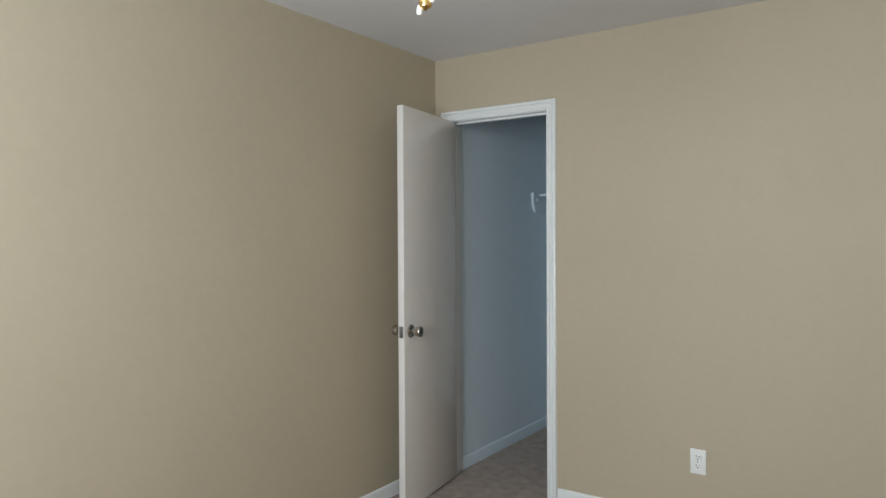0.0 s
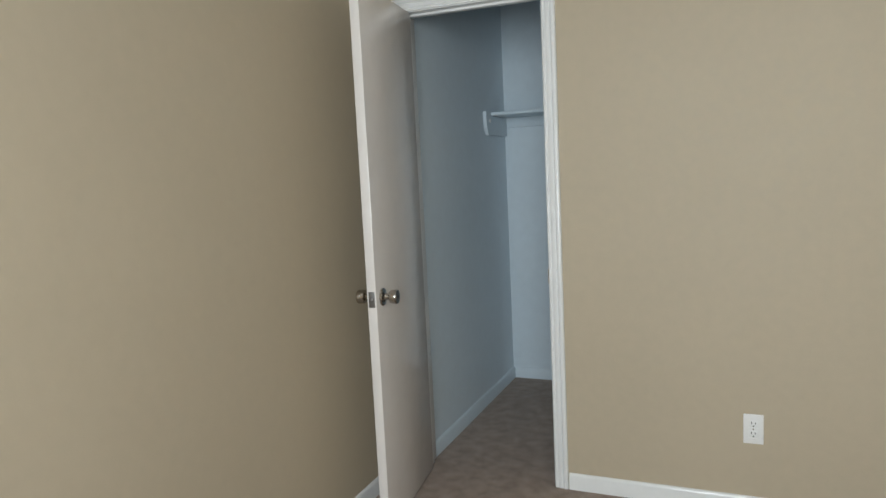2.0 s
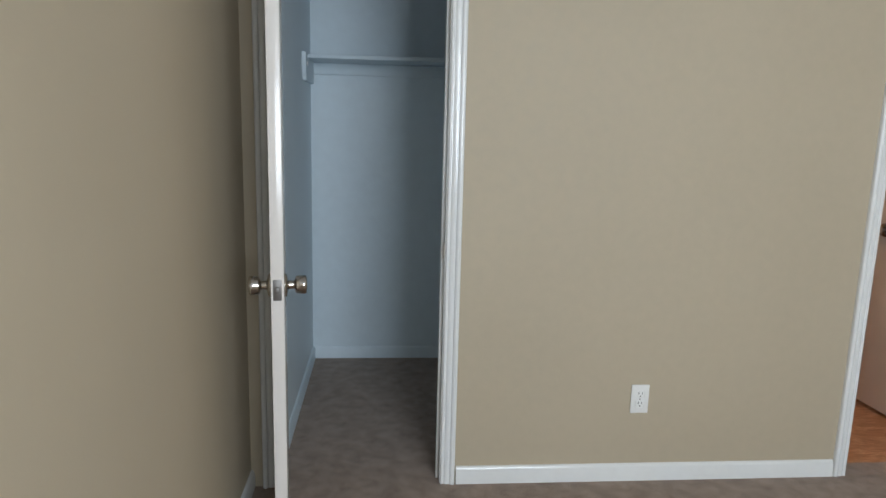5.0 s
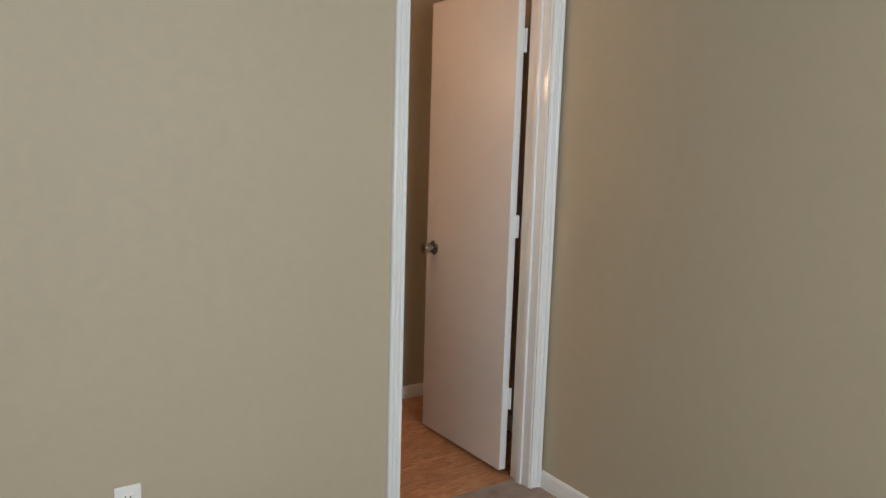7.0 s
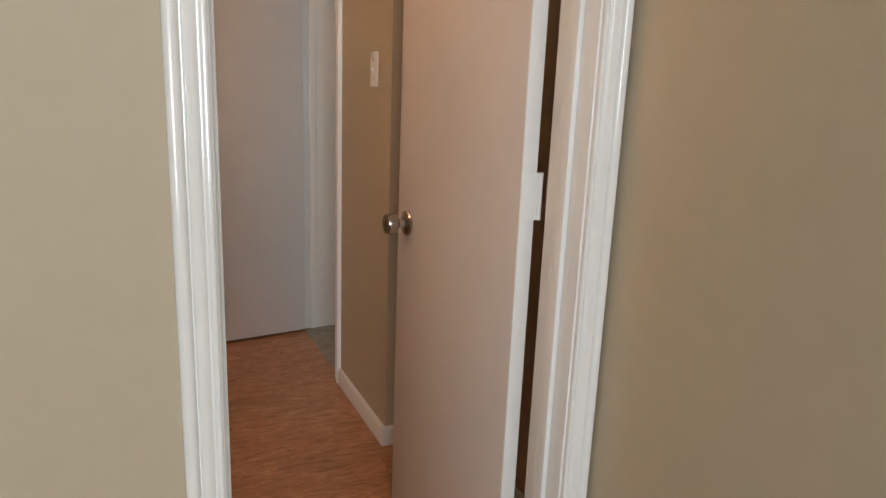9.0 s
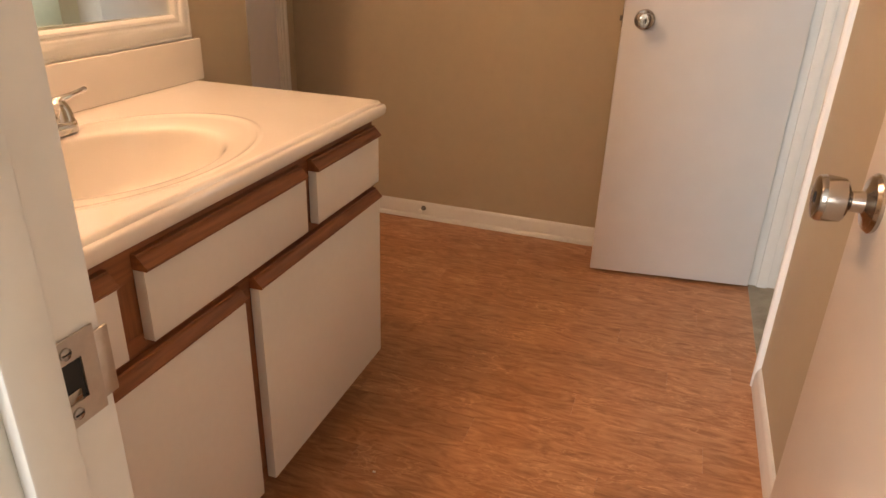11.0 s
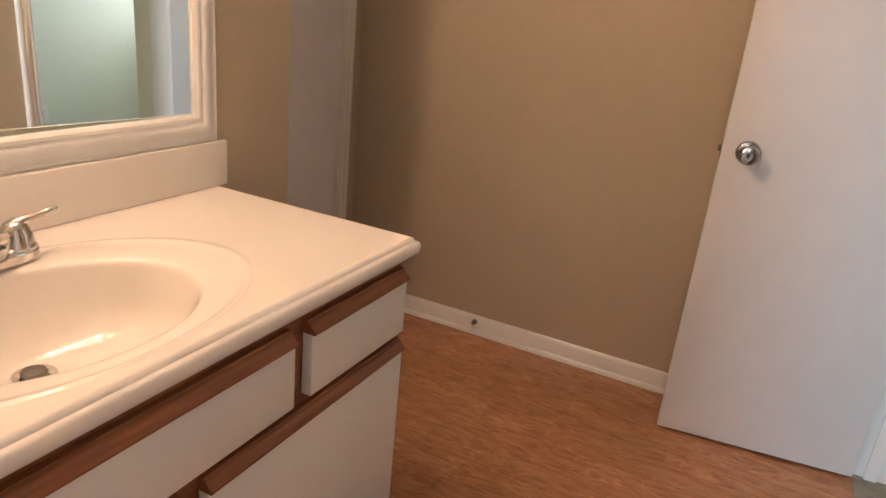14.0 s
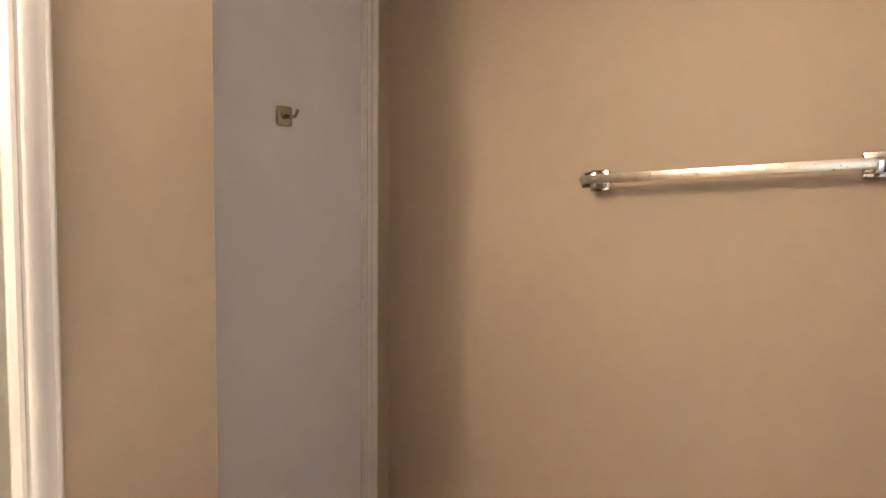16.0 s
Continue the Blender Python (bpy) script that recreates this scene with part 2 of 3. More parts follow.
def glow_material(name, colour, strength):
    mat = bpy.data.materials.new(name)
    mat.use_nodes = True
    b = mat.node_tree.nodes["Principled BSDF"]
    b.inputs["Emission Color"].default_value = (*colour, 1)
    b.inputs["Emission Strength"].default_value = strength
    return mat


M_MIRROR = mirror_material()
M_GLASS = glass_material("window_glass", 0.0, (1, 1, 1))
M_FROST = glass_material("frosted_shade_glass", 0.25, (0.97, 0.95, 0.92))
M_BULB = glow_material("lit_globe_bulb", (1.0, 0.63, 0.385), BULB_STRENGTH)

# ---- building helpers ----


def box(bm, x0, x1, y0, y1, z0, z1, bevel=0.0, seg=2):
    vs = [bm.verts.new((x, y, z)) for x in (x0, x1) for y in (y0, y1) for z in (z0, z1)]
    a, b, c, d, e, f, g, h = vs
    faces = [bm.faces.new(q) for q in ((a, b, d, c), (e, g, h, f), (a, e, f, b), (c, d, h, g), (a, c, g, e), (b, f, h, d))]
    if bevel:
        edges = {ed for fc in faces for ed in fc.edges}
        bmesh.ops.bevel(bm, geom=list(edges), offset=bevel, segments=seg, profile=0.5, affect='EDGES')
    return bm


def boxed(*args, **kw):
    return box(bmesh.new(), *args, **kw)


def lathe(profile, m=None, seg=28, bm=None):
    """Turns (radius, height) pairs about z, then lays the result by m."""
    bm = bm or bmesh.new()
    rings = []
    for r, h in profile:
        ring = []
        for i in range(seg):
            a = 2 * math.pi * i / seg
            v = Vector((max(r, 1e-5) * math.cos(a), max(r, 1e-5) * math.sin(a), h))
            ring.append(bm.verts.new(m @ v if m else v))
        rings.append(ring)
    for p, q in zip(rings, rings[1:]):
        for i in range(seg):
            bm.faces.new((p[i], p[(i + 1) % seg], q[(i + 1) % seg], q[i]))
    for ring in (rings[0], rings[-1]):
        bm.faces.new(ring if ring is rings[-1] else ring[::-1])
    return bm


def tube(points, radii, seg=14, bm=None, flat=1.0):
    """A round or flattened bar along points with a radius at each."""
    bm = bm or bmesh.new()
    pts = [Vector(p) for p in points]
    rings = []
    for i, p in enumerate(pts):
        d = (pts[min(i + 1, len(pts) - 1)] - pts[max(i - 1, 0)]).normalized()
        side = d.cross(Vector((0, 0, 1)))
        side = side.normalized() if side.length > 1e-3 else Vector((1, 0, 0))
        up = side.cross(d).normalized()
        rings.append([bm.verts.new(p + radii[i] * (math.cos(a) * side + flat * math.sin(a) * up)) for a in (2 * math.pi * k / seg for k in range(seg))])
    for p, q in zip(rings, rings[1:]):
        for i in range(seg):
            bm.faces.new((p[i], p[(i + 1) % seg], q[(i + 1) % seg], q[i]))
    bm.faces.new(rings[0][::-1])
    bm.faces.new(rings[-1])
    return bm


def sweep(profile, stations, closed=False):
    """Carries a profile of (u, d) pairs past stations, each a function from (u, d) to a place."""
    bm = bmesh.new()
    rows = [[bm.verts.new(s(u, d)) for u, d in profile] for s in stations]
    n = len(profile)
    pairs = list(zip(rows, rows[1:])) + ([(rows[-1], rows[0])] if closed else [])
    for p, q in pairs:
        for i in range(n):
            bm.faces.new((p[i], p[(i + 1) % n], q[(i + 1) % n], q[i]))
    if not closed:
        bm.faces.new(rows[0][::-1])
        bm.faces.new(rows[-1])
    return bm


def finish(ob, bm, mat, smooth):
    if ob.name.startswith("wall_") and not smooth:
        bmesh.ops.remove_doubles(bm, verts=bm.verts, dist=1e-5)
    else:
        bmesh.ops.recalc_face_normals(bm, faces=bm.faces)
    bm.to_mesh(ob.data)
    bm.free()
    ob.data.materials.append(mat)
    if smooth:
        for p in ob.data.polygons:
            p.use_smooth = True
        ob.data.set_sharp_from_angle(angle=radians(smooth))
    return ob


def part(name, bm, mat, parent, label="", smooth=35):
    ob = new(name, bpy.data.meshes.new(name))
    finish(ob, bm, mat, smooth)
    ob.parent = parent
    return tagged(ob, label)


def solid(name, bm, mat, label, category, kind="structure", smooth=35, group=""):
    ob = new(name, bpy.data.meshes.new(name))
    finish(ob, bm, mat, smooth)
    return tagged(ob, label, category, group, kind)


def thing(name, m, label, category, group="", kind=""):
    ob = new(name)
    ob.empty_display_size = 0.1
    ob.matrix_basis = m
    return tagged(ob, label, category, group, kind)


# ---- structure ----
H = 2.39
WEST = -0.05
T = 0.115
T3 = 0.215
BACK = -4.2
EAST = 2.97
NORTH = 2.54
VAN = 1.40
TURN_Y = 1.618
REC = 1.003
BE = 2.972
NOOK = 1.135
OPEN1 = (0.052, 0.655)
OPEN2 = (2.304, 2.907)
OPEN3 = (1.745, 2.392)
OPEN4 = (1.702, 2.413)
HEAD = 2.03
HEAD2 = 2.004
J = 0.018


def wall_x(name, x0, x1, y0, y1, mat, label, holes=()):
    """A wall that runs along x, with (from, to, bottom, top) holes through it."""
    bm = bmesh.new()
    at = x0
    for a, b, lo, hi in holes:
        if a > at:
            box(bm, at, a, y0, y1, 0, H)
        if lo > 0:
            box(bm, a, b, y0, y1, 0, lo)
        box(bm, a, b, y0, y1, hi, H)
        at = b
    box(bm, at, x1, y0, y1, 0, H)
    return solid(name, bm, mat, label, "wall", smooth=0)


def wall_y(name, x0, x1, y0, y1, mat, label, holes=()):
    bm = bmesh.new()
    at = y0
    for a, b, lo, hi in holes:
        if a > at:
            box(bm, x0, x1, at, a, 0, H)
        if lo > 0:
            box(bm, x0, x1, a, b, 0, lo)
        box(bm, x0, x1, a, b, hi, H)
        at = b
    box(bm, x0, x1, at, y1, 0, H)
    return solid(name, bm, mat, label, "wall", smooth=0)


hole1 = (OPEN1[0] - J, OPEN1[1] + J, 0, HEAD + J)
hole2 = (OPEN2[0] - J, OPEN2[1] + J, 0, HEAD2 + J)
hole3 = (OPEN3[0] - J, OPEN3[1] + J, 0, HEAD + J)
hole4 = (OPEN4[0] - J, OPEN4[1] + J, 0, HEAD + J)
wall_x("wall_north", -0.1, EAST + 0.1, 0, 0.058, M_TAN, "tan painted bedroom wall with closet and bathroom doorways", [hole1, hole2])
wall_x("wall_closet_front", -0.1, 1.345, 0.058, T, M_BLUE, "pale blue painted inner face of closet front wall", [hole1])
wall_x("wall_bathroom_south", 1.345, 3.32, 0.058, T, M_TAN, "tan painted bathroom wall around the bedroom doorway", [hole2])
wall_y("wall_west", -0.12, WEST, BACK - 0.1, 0, M_TAN, "plain tan painted bedroom wall beside the closet")
wall_y("wall_east", EAST, EAST + 0.1, BACK - 0.1, 0, M_TAN, "plain tan painted bedroom wall beside the bathroom door")
wall_x("wall_south", WEST, EAST, BACK - 0.1, BACK, M_TAN, "tan painted bedroom wall with a window", [(0.85, 2.15, 1.0, 2.2)])
CX, CY = 0.034, 1.432
wall_y("wall_closet_west", -0.1, CX, T, CY + 0.1, M_BLUE, "pale blue painted closet side wall")
wall_x("wall_closet_north", CX, 1.29, CY, CY + 0.1, M_BLUE, "pale blue painted closet back wall")
wall_y("wall_closet_east", 1.29, 1.345, T, CY + 0.1, M_BLUE, "pale blue painted closet end wall")
wall_y("wall_vanity", 1.325, VAN, T, TURN_Y, M_TAN, "tan painted bathroom wall behind vanity and mirror", [(0.19, 1.325, 0.935, 1.925)])
wall_x("wall_return", REC - 0.1, 1.345, CY + 0.1, TURN_Y, M_TAN, "tan painted wall return beside the recessed door")
wall_y("wall_recess", REC - 0.1, REC, TURN_Y, NORTH, M_TAN, "tan painted wall around the recessed white door", [hole4])
wall_x("wall_bathroom_north", REC - 0.1, BE + T, NORTH, NORTH + 0.1, M_TAN, "tan painted bathroom wall with a towel bar")
wall_y("wall_bathroom_east", BE, BE + 0.058, NOOK, NORTH, M_TAN, "tan painted bathroom wall with light switch and doorway", [hole3])
wall_y("wall_next_room_west", BE + 0.058, BE + T3, 1.32, NORTH, M_GREEN, "pale green painted wall around the far doorway", [hole3])
wall_x("wall_nook_north", BE + 0.058, 3.32, NOOK, 1.32, M_TAN, "tan painted end wall of the door nook")
wall_y("wall_nook_east", 3.22, 3.32, T, NOOK, M_TAN, "tan painted side wall of the door nook")
NR = 3.5
FE = 4.72
wall_x("wall_next_room_north", BE, FE + 0.1, NR, NR + 0.1, M_GREEN, "pale green painted wall with an assumed window", [(3.65, 4.55, 0.9, 2.1)])
wall_y("wall_next_room_stub", BE + 0.02, BE + T3, NORTH + 0.1, NR, M_GREEN, "pale green painted wall beside the far doorway")
wall_x("wall_next_room_partition", BE + T3, 3.42, 2.46, 2.54, M_GREEN, "pale green painted wall end beside the far doorway")
wall_x("wall_next_room_south", 3.32, FE + 0.1, 0.1, 0.2, M_GREEN, "plain pale green painted wall of the next room")
wall_y("wall_next_room_east", FE, FE + 0.1, 0.2, NR, M_GREEN, "pale green painted far wall of the next room")

solid("ceiling", boxed(-0.1, EAST + 0.1, BACK - 0.1, T, H, H + 0.1), M_CEIL, "flat white painted bedroom ceiling", "ceiling")
solid("ceiling_closet", boxed(-0.1, 1.345, T, CY + 0.1, H, H + 0.1), M_CEIL, "flat white painted closet ceiling", "ceiling")
solid("ceiling_bathroom", boxed(REC - 0.1, BE + T, CY + 0.1, NORTH + 0.1, H, H + 0.1), M_CEIL, "flat white painted bathroom ceiling", "ceiling")
solid("ceiling_bathroom_entry", boxed(1.345, BE + T, T, CY + 0.1, H, H + 0.1), M_CEIL, "flat white painted bathroom ceiling", "ceiling")
solid("ceiling_next_room", boxed(BE + T, FE + 0.1, 0.1, NR + 0.1, H, H + 0.1), M_CEIL, "flat white painted ceiling of the next room", "ceiling")
EDGE = 0.095
cf = bmesh.new()
box(cf, WEST, EAST, BACK, 0, -0.05, 0)
box(cf, OPEN1[0] - J, OPEN1[1] + J, 0, T, -0.05, 0)
box(cf, CX, 1.29, T, CY, -0.05, 0)
box(cf, OPEN2[0] - J, OPEN2[1] + J, 0, EDGE, -0.05, 0)
solid("floor_carpet", cf, M_CARPET, "taupe cut-pile carpet in bedroom and closet", "carpet", smooth=0)
solid("floor_next_room_south", boxed(3.32, FE, 0.2, 1.32, -0.05, 0.002), M_CARPET2, "grey green carpet beyond the far doorway", "carpet", smooth=0)
solid("floor_next_room", boxed(BE + 0.012, FE, 1.32, NR, -0.05, 0.002), M_CARPET2, "grey green carpet beyond the far doorway", "carpet", smooth=0)

# ---- trim ----
BASE = [(0, 0), (0.014, 0), (0.014, 0.045), (0.011, 0.054), (0.011, 0.058), (0.007, 0.065), (0.004, 0.0685), (0, 0.069)]


def baseboard(a, b, into, mat=M_TRIM, label="white painted moulded baseboard", tall=1.0):
    """A baseboard from a to b on the floor; into: the way from the wall into the room."""
    a, b, n = Vector((*a, 0)), Vector((*b, 0)), Vector((*into, 0))
    bm = sweep(BASE, [lambda u, d, p=p: p + n * u + Vector((0, 0, d * tall)) for p in (a, b)])
    return solid("baseboard", bm, mat, label, "baseboard", smooth=40)


def shoe(a, b, into):
    """A rounded shoe moulding along the foot of a baseboard."""
    a, b, n = Vector((*a, 0)), Vector((*b, 0)), Vector((*into, 0))
    prof = [(0.0142, 0.0005)] + [(0.0142 + 0.011 * math.cos(math.radians(q)), 0.0005 + 0.018 * math.sin(math.radians(q))) for q in range(0, 91, 15)]
    bm = sweep(prof, [lambda u, d, p=p: p + n * u + Vector((0, 0, d)) for p in (a, b)])
    return solid("baseboard_shoe", bm, M_TRIM, "white painted rounded shoe moulding", "baseboard", smooth=60)


CW = 0.058
baseboard((WEST, BACK), (WEST, 0), (1, 0))
baseboard((OPEN1[1] + CW + 0.005, 0), (OPEN2[0] - CW - 0.005, 0), (0, -1))
baseboard((EAST, BACK), (EAST, -0.0), (-1, 0))
baseboard((0.014, BACK), (EAST - 0.014, BACK), (0, 1))
baseboard((CX, T), (CX, CY), (1, 0), M_BLUE, "pale blue painted closet baseboard")
baseboard((CX + 0.014, CY), (1.29, CY), (0, -1), M_BLUE, "pale blue painted closet baseboard")
baseboard((REC, NORTH), (BE, NORTH), (0, -1), tall=1.1)
baseboard((REC, OPEN4[1] + CW + 0.005), (REC, NORTH - 0.014), (1, 0), tall=1.1)
baseboard((BE, NOOK), (BE, OPEN3[0] - CW - 0.005), (-1, 0))
baseboard((BE - 0.014, NOOK), (3.22, NOOK), (0, -1))
baseboard((3.22, T + 0.01), (3.22, NOOK - 0.014), (-1, 0))
baseboard((BE, OPEN3[1] + CW + 0.005), (BE, NORTH - 0.014), (-1, 0))
shoe((REC + 0.026, NORTH), (BE - 0.026, NORTH), (0, -1))
baseboard((BE + T3, NR), (FE, NR), (0, -1))
baseboard((BE + T3 + 0.02, 2.46), (3.42, 2.46), (0, -1))
baseboard((FE, 0.2), (FE, NR - 0.014), (-1, 0))

CASE = [(0.004, 0), (0.004, 0.0085), (0.0055, 0.0100), (0.0080, 0.0108), (0.0105, 0.0103), (0.0125, 0.0088), (0.0140, 0.0068), (0.0165, 0.0065), (0.0185, 0.0088), (0.0210, 0.0106), (0.0250, 0.0117), (0.0300, 0.0123), (0.0335, 0.0120), (0.0355, 0.0092), (0.0375, 0.0090), (0.0385, 0.0118), (0.0400, 0.0142), (0.0422, 0.0160), (0.0450, 0.0171), (0.0480, 0.0175), (0.0510, 0.0172), (0.0538, 0.0162), (0.0560, 0.0146), (0.0574, 0.0125), (0.058, 0.010), (0.058, 0)]


def casing(name, lo, hi, place, mat=M_TRIM, narrow=0.0, label="white painted moulded door casing", head=HEAD):
    """A mitred casing round an opening lo..hi; place(s, z, d) lays along, height and depth into the world. narrow: strip cut off one leg."""
    left = [(min(u, CW - narrow), d) for u, d in CASE] if narrow > 0 else CASE
    rows = []
    for k in range(4):
        row = []
        for (u, d), (ul, _) in zip(CASE, left):
            w = (ul if narrow and k < 2 else u)
            s = lo - w if k < 2 else hi + u
            z = 0.0 if k in (0, 3) else head + u
            row.append(place(s, z, d))
        rows.append(row)
    bm = bmesh.new()
    vs = [[bm.verts.new(p) for p in row] for row in rows]
    n = len(CASE)
    for p, q in zip(vs, vs[1:]):
        for i in range(n):
            bm.faces.new((p[i], p[(i + 1) % n], q[(i + 1) % n], q[i]))
    bm.faces.new(vs[0][::-1])
    bm.faces.new(vs[-1])
    return solid(name, bm, mat, label, "door casing", smooth=25)


def jamb(name, lo, hi, place, depth, stop, mat=M_TRIM, head=HEAD):
    """A jamb liner of three boards with a stop strip; stop: depths from..to of the strip."""
    bm = bmesh.new()

    def slab(s0, s1, d0, d1, z0, z1, bev):
        b2 = bmesh.new()
        box(b2, s0, s1, d0, d1, z0, z1, bev)
        vm = {v: bm.verts.new(place(v.co.x, v.co.z, v.co.y)) for v in b2.verts}
        for f in b2.faces:
            bm.faces.new([vm[v] for v in f.verts])
        b2.free()
    slab(lo - J, lo, 0.0, depth, 0, head, 0.0015)
    slab(hi, hi + J, 0.0, depth, 0, head, 0.0015)
    slab(lo - J, hi + J, 0.0, depth, head, head + J, 0.0015)
    slab(lo, lo + 0.011, *stop, 0, head - 0.011, 0.002)
    slab(hi - 0.011, hi, *stop, 0, head - 0.011, 0.002)
    slab(lo, hi, *stop, head - 0.011, head, 0.002)
    return solid(name, bm, mat, "white painted door jamb with stop strip", "door jamb", smooth=25)


# along x on the bedroom face (depth runs to -y), and the other faces
south = lambda s, z, d: (s, -d, z)
north_in = lambda s, z, d: (s, T + d, z)
casing("trim_closet_casing", *OPEN1, south, narrow=0.0)
jamb("trim_closet_jamb", *OPEN1, lambda s, z, d: (s, d - 0.001, z), T + 0.002, (0.038, 0.073))
casing("trim_closet_inner_casing", *OPEN1, north_in, narrow=0.04)
casing("trim_bathroom_casing", *OPEN2, south, head=HEAD2)
jamb("trim_bathroom_jamb", *OPEN2, lambda s, z, d: (s, d - 0.001, z), T + 0.002, (0.042, 0.077), head=HEAD2)
casing("trim_far_casing", *OPEN3, lambda s, z, d: (BE - d, s, z))
casing("trim_far_outer_casing", *OPEN3, lambda s, z, d: (BE + T3 + d, s, z))
jamb("trim_far_jamb", *OPEN3, lambda s, z, d: (BE - 0.001 + d, s, z), T3 + 0.002, (0.042, 0.077))
casing("trim_recess_casing", *OPEN4, lambda s, z, d: (REC + d, s, z))
jamb("trim_recess_jamb", *OPEN4, lambda s, z, d: (REC + 0.001 - d, s, z), 0.102, (0.04, 0.075))

# ---- doors ----
KNOB = [(0.0, 0.0), (0.033, 0.0), (0.0335, 0.004), (0.030, 0.008), (0.018, 0.0105), (0.0125, 0.013), (0.0115, 0.026), (0.014, 0.029), (0.0215, 0.031), (0.0245, 0.034), (0.0255, 0.041),
        (0.0265, 0.052), (0.0262, 0.057), (0.0245, 0.0605), (0.017, 0.0625), (0.006, 0.0615), (0.0, 0.0615)]
KNOB_Z = 0.905


def door_leaf(name, m, width, label, mat, knob_label="satin nickel round door knob", hinge_side=1, knobs=True, latch=True, knob_z=KNOB_Z, backset=0.062, gap=0.012, head=HEAD):
    """A flush leaf. Its hinge edge stands at the empty; it runs to +x, and its thickness goes to +y. hinge_side: on which face the hinge barrels show (+1: y = 0.035)."""
    th = 0.035
    door = thing(name, m, label, "door", kind="structure")
    leaf = part("leaf", boxed(0.002, width, 0, th, gap, head - 0.004, 0.0018), mat, door)
    if knobs:
        for side, label2 in ((0, knob_label), (1, knob_label)):
            mm = pose(width - backset, 0 if side == 0 else th, knob_z, 90 if side == 0 else -90, 0, 0)
            part("door_knob", lathe(KNOB, mm, 32), M_NICKEL, leaf, label2)
            slot = boxed(-0.0015, 0.0015, -0.006, 0.006, 0.0612, 0.0626)
            slot.transform(mm)
            part("keyhole", slot, M_DARK, leaf)
    if latch:
        part("latch_plate", boxed(width - 0.0005, width + 0.0012, 0.006, th - 0.006, knob_z - 0.029, knob_z + 0.029, 0.0006), M_LATCH, leaf, "dull steel latch plate")
        part("latch_bolt", boxed(width, width + 0.010, 0.011, th - 0.011, knob_z - 0.009, knob_z + 0.009, 0.003), M_LATCH, leaf)
    part("hinge_edge", boxed(0.0004, 0.0022, 0.0012, th - 0.0012, gap + 0.001, head - 0.005, 0.0005), M_TRIM, leaf, "white painted hinge edge")
    yb = th + 0.006 if hinge_side > 0 else -0.006
    for hz in (0.335, 1.055, 1.78):
        b2 = lathe([(0.0, -0.046), (0.0055, -0.045), (0.0055, -0.0155), (0.0048, -0.015), (0.0055, -0.0145), (0.0055, 0.0145), (0.0048, 0.015), (0.0055, 0.0155), (0.0055, 0.045), (0.0, 0.047)], pose(-0.002, yb, hz), 12)
        lo, hi = (0.004, yb) if hinge_side > 0 else (yb, th - 0.004)
        box(b2, -0.0015, 0.0035, lo, hi, hz - 0.045, hz + 0.045, 0.0006)
        part("hinge", b2, M_TRIM, leaf, "painted over butt hinge")
    return door


# closet door, open into the bedroom
door_leaf("door_closet", pose(0.090, -0.004, 0, 0, 0, -90 + 7.6) @ pose(0, -0.035, 0), 0.585, "white flush closet door standing open into bedroom", M_DOOR, hinge_side=-1)
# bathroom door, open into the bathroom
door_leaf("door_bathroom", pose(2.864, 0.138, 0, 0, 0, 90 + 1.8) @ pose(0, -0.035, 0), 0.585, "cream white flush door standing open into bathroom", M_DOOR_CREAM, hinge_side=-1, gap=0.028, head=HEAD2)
# door of the far doorway, open against the north wall
door_leaf("door_far", pose(BE + 0.003, OPEN3[1] - 0.005, 0, 0, 0, 180 + 7.2), 0.578, "white flush door opened back towards bathroom wall", M_DOOR_GREY, hinge_side=-1, knob_z=0.932, backset=0.07)
# closed door in the recess
door_leaf("door_recess", pose(REC - 0.037, OPEN4[1] - 0.002, 0, 0, 0, -90), OPEN4[1] - OPEN4[0] - 0.005, "closed white flush door with a small robe hook", M_DOOR_WHITE, hinge_side=1, latch=False)

# strike plates
def strike(m, label):
    s = thing("strike_plate", m, label, "strike plate")
    bm = bmesh.new()
    hw, hh, w0, h0, th = 0.0225, 0.0305, 0.0105, 0.0145, 0.0016
    for a in ((-hw, -w0, -hh, hh), (w0, hw, -hh, hh), (-w0, w0, -hh, -h0), (-w0, w0, h0, hh)):
        box(bm, a[0], a[1], 0, th, a[2], a[3])
    lip = bmesh.new()
    box(lip, hw, hw + 0.011, -0.0006, th, -0.0245, 0.0245, 0.0005)
    part("plate", bm, M_STEEL, s, "brushed steel plate")
    part("lip", lip, M_STEEL, s)
    part("pocket", boxed(-w0, w0, -0.0008, -0.0002, -h0, h0), M_DARK, s, "dark latch pocket")
    part("pocket_liner", boxed(-w0 + 0.001, w0 - 0.004, -0.0002, 0.0009, -h0, -h0 + 0.008, 0.0004), M_NICKEL, s)
    for z in (-0.0215, 0.0215):
        sc = lathe([(0, 0.0), (0.0042, 0.0), (0.004, 0.0012), (0.0, 0.0018)], pose(0, th, z, -90, 0, 0), 14)
        part("screw", sc, M_NICKEL, s)
        part("screw_slot", boxed(-0.003, 0.003, th + 0.0012, th + 0.0019, z - 0.0005, z + 0.0005), M_DARK, s)
    return s


strike(pose(OPEN2[0] + 0.0012, 0.0855, KNOB_Z, 0, 0, -90) @ Matrix.Diagonal((-1, 1, 1, 1)), "brushed steel strike plate with two screws on jamb")
strike(pose(OPEN1[1] - 0.0012, 0.018, KNOB_Z, 0, 0, 90) @ Matrix.Diagonal((1, 1, 1, 1)), "small steel strike plate on closet jamb")


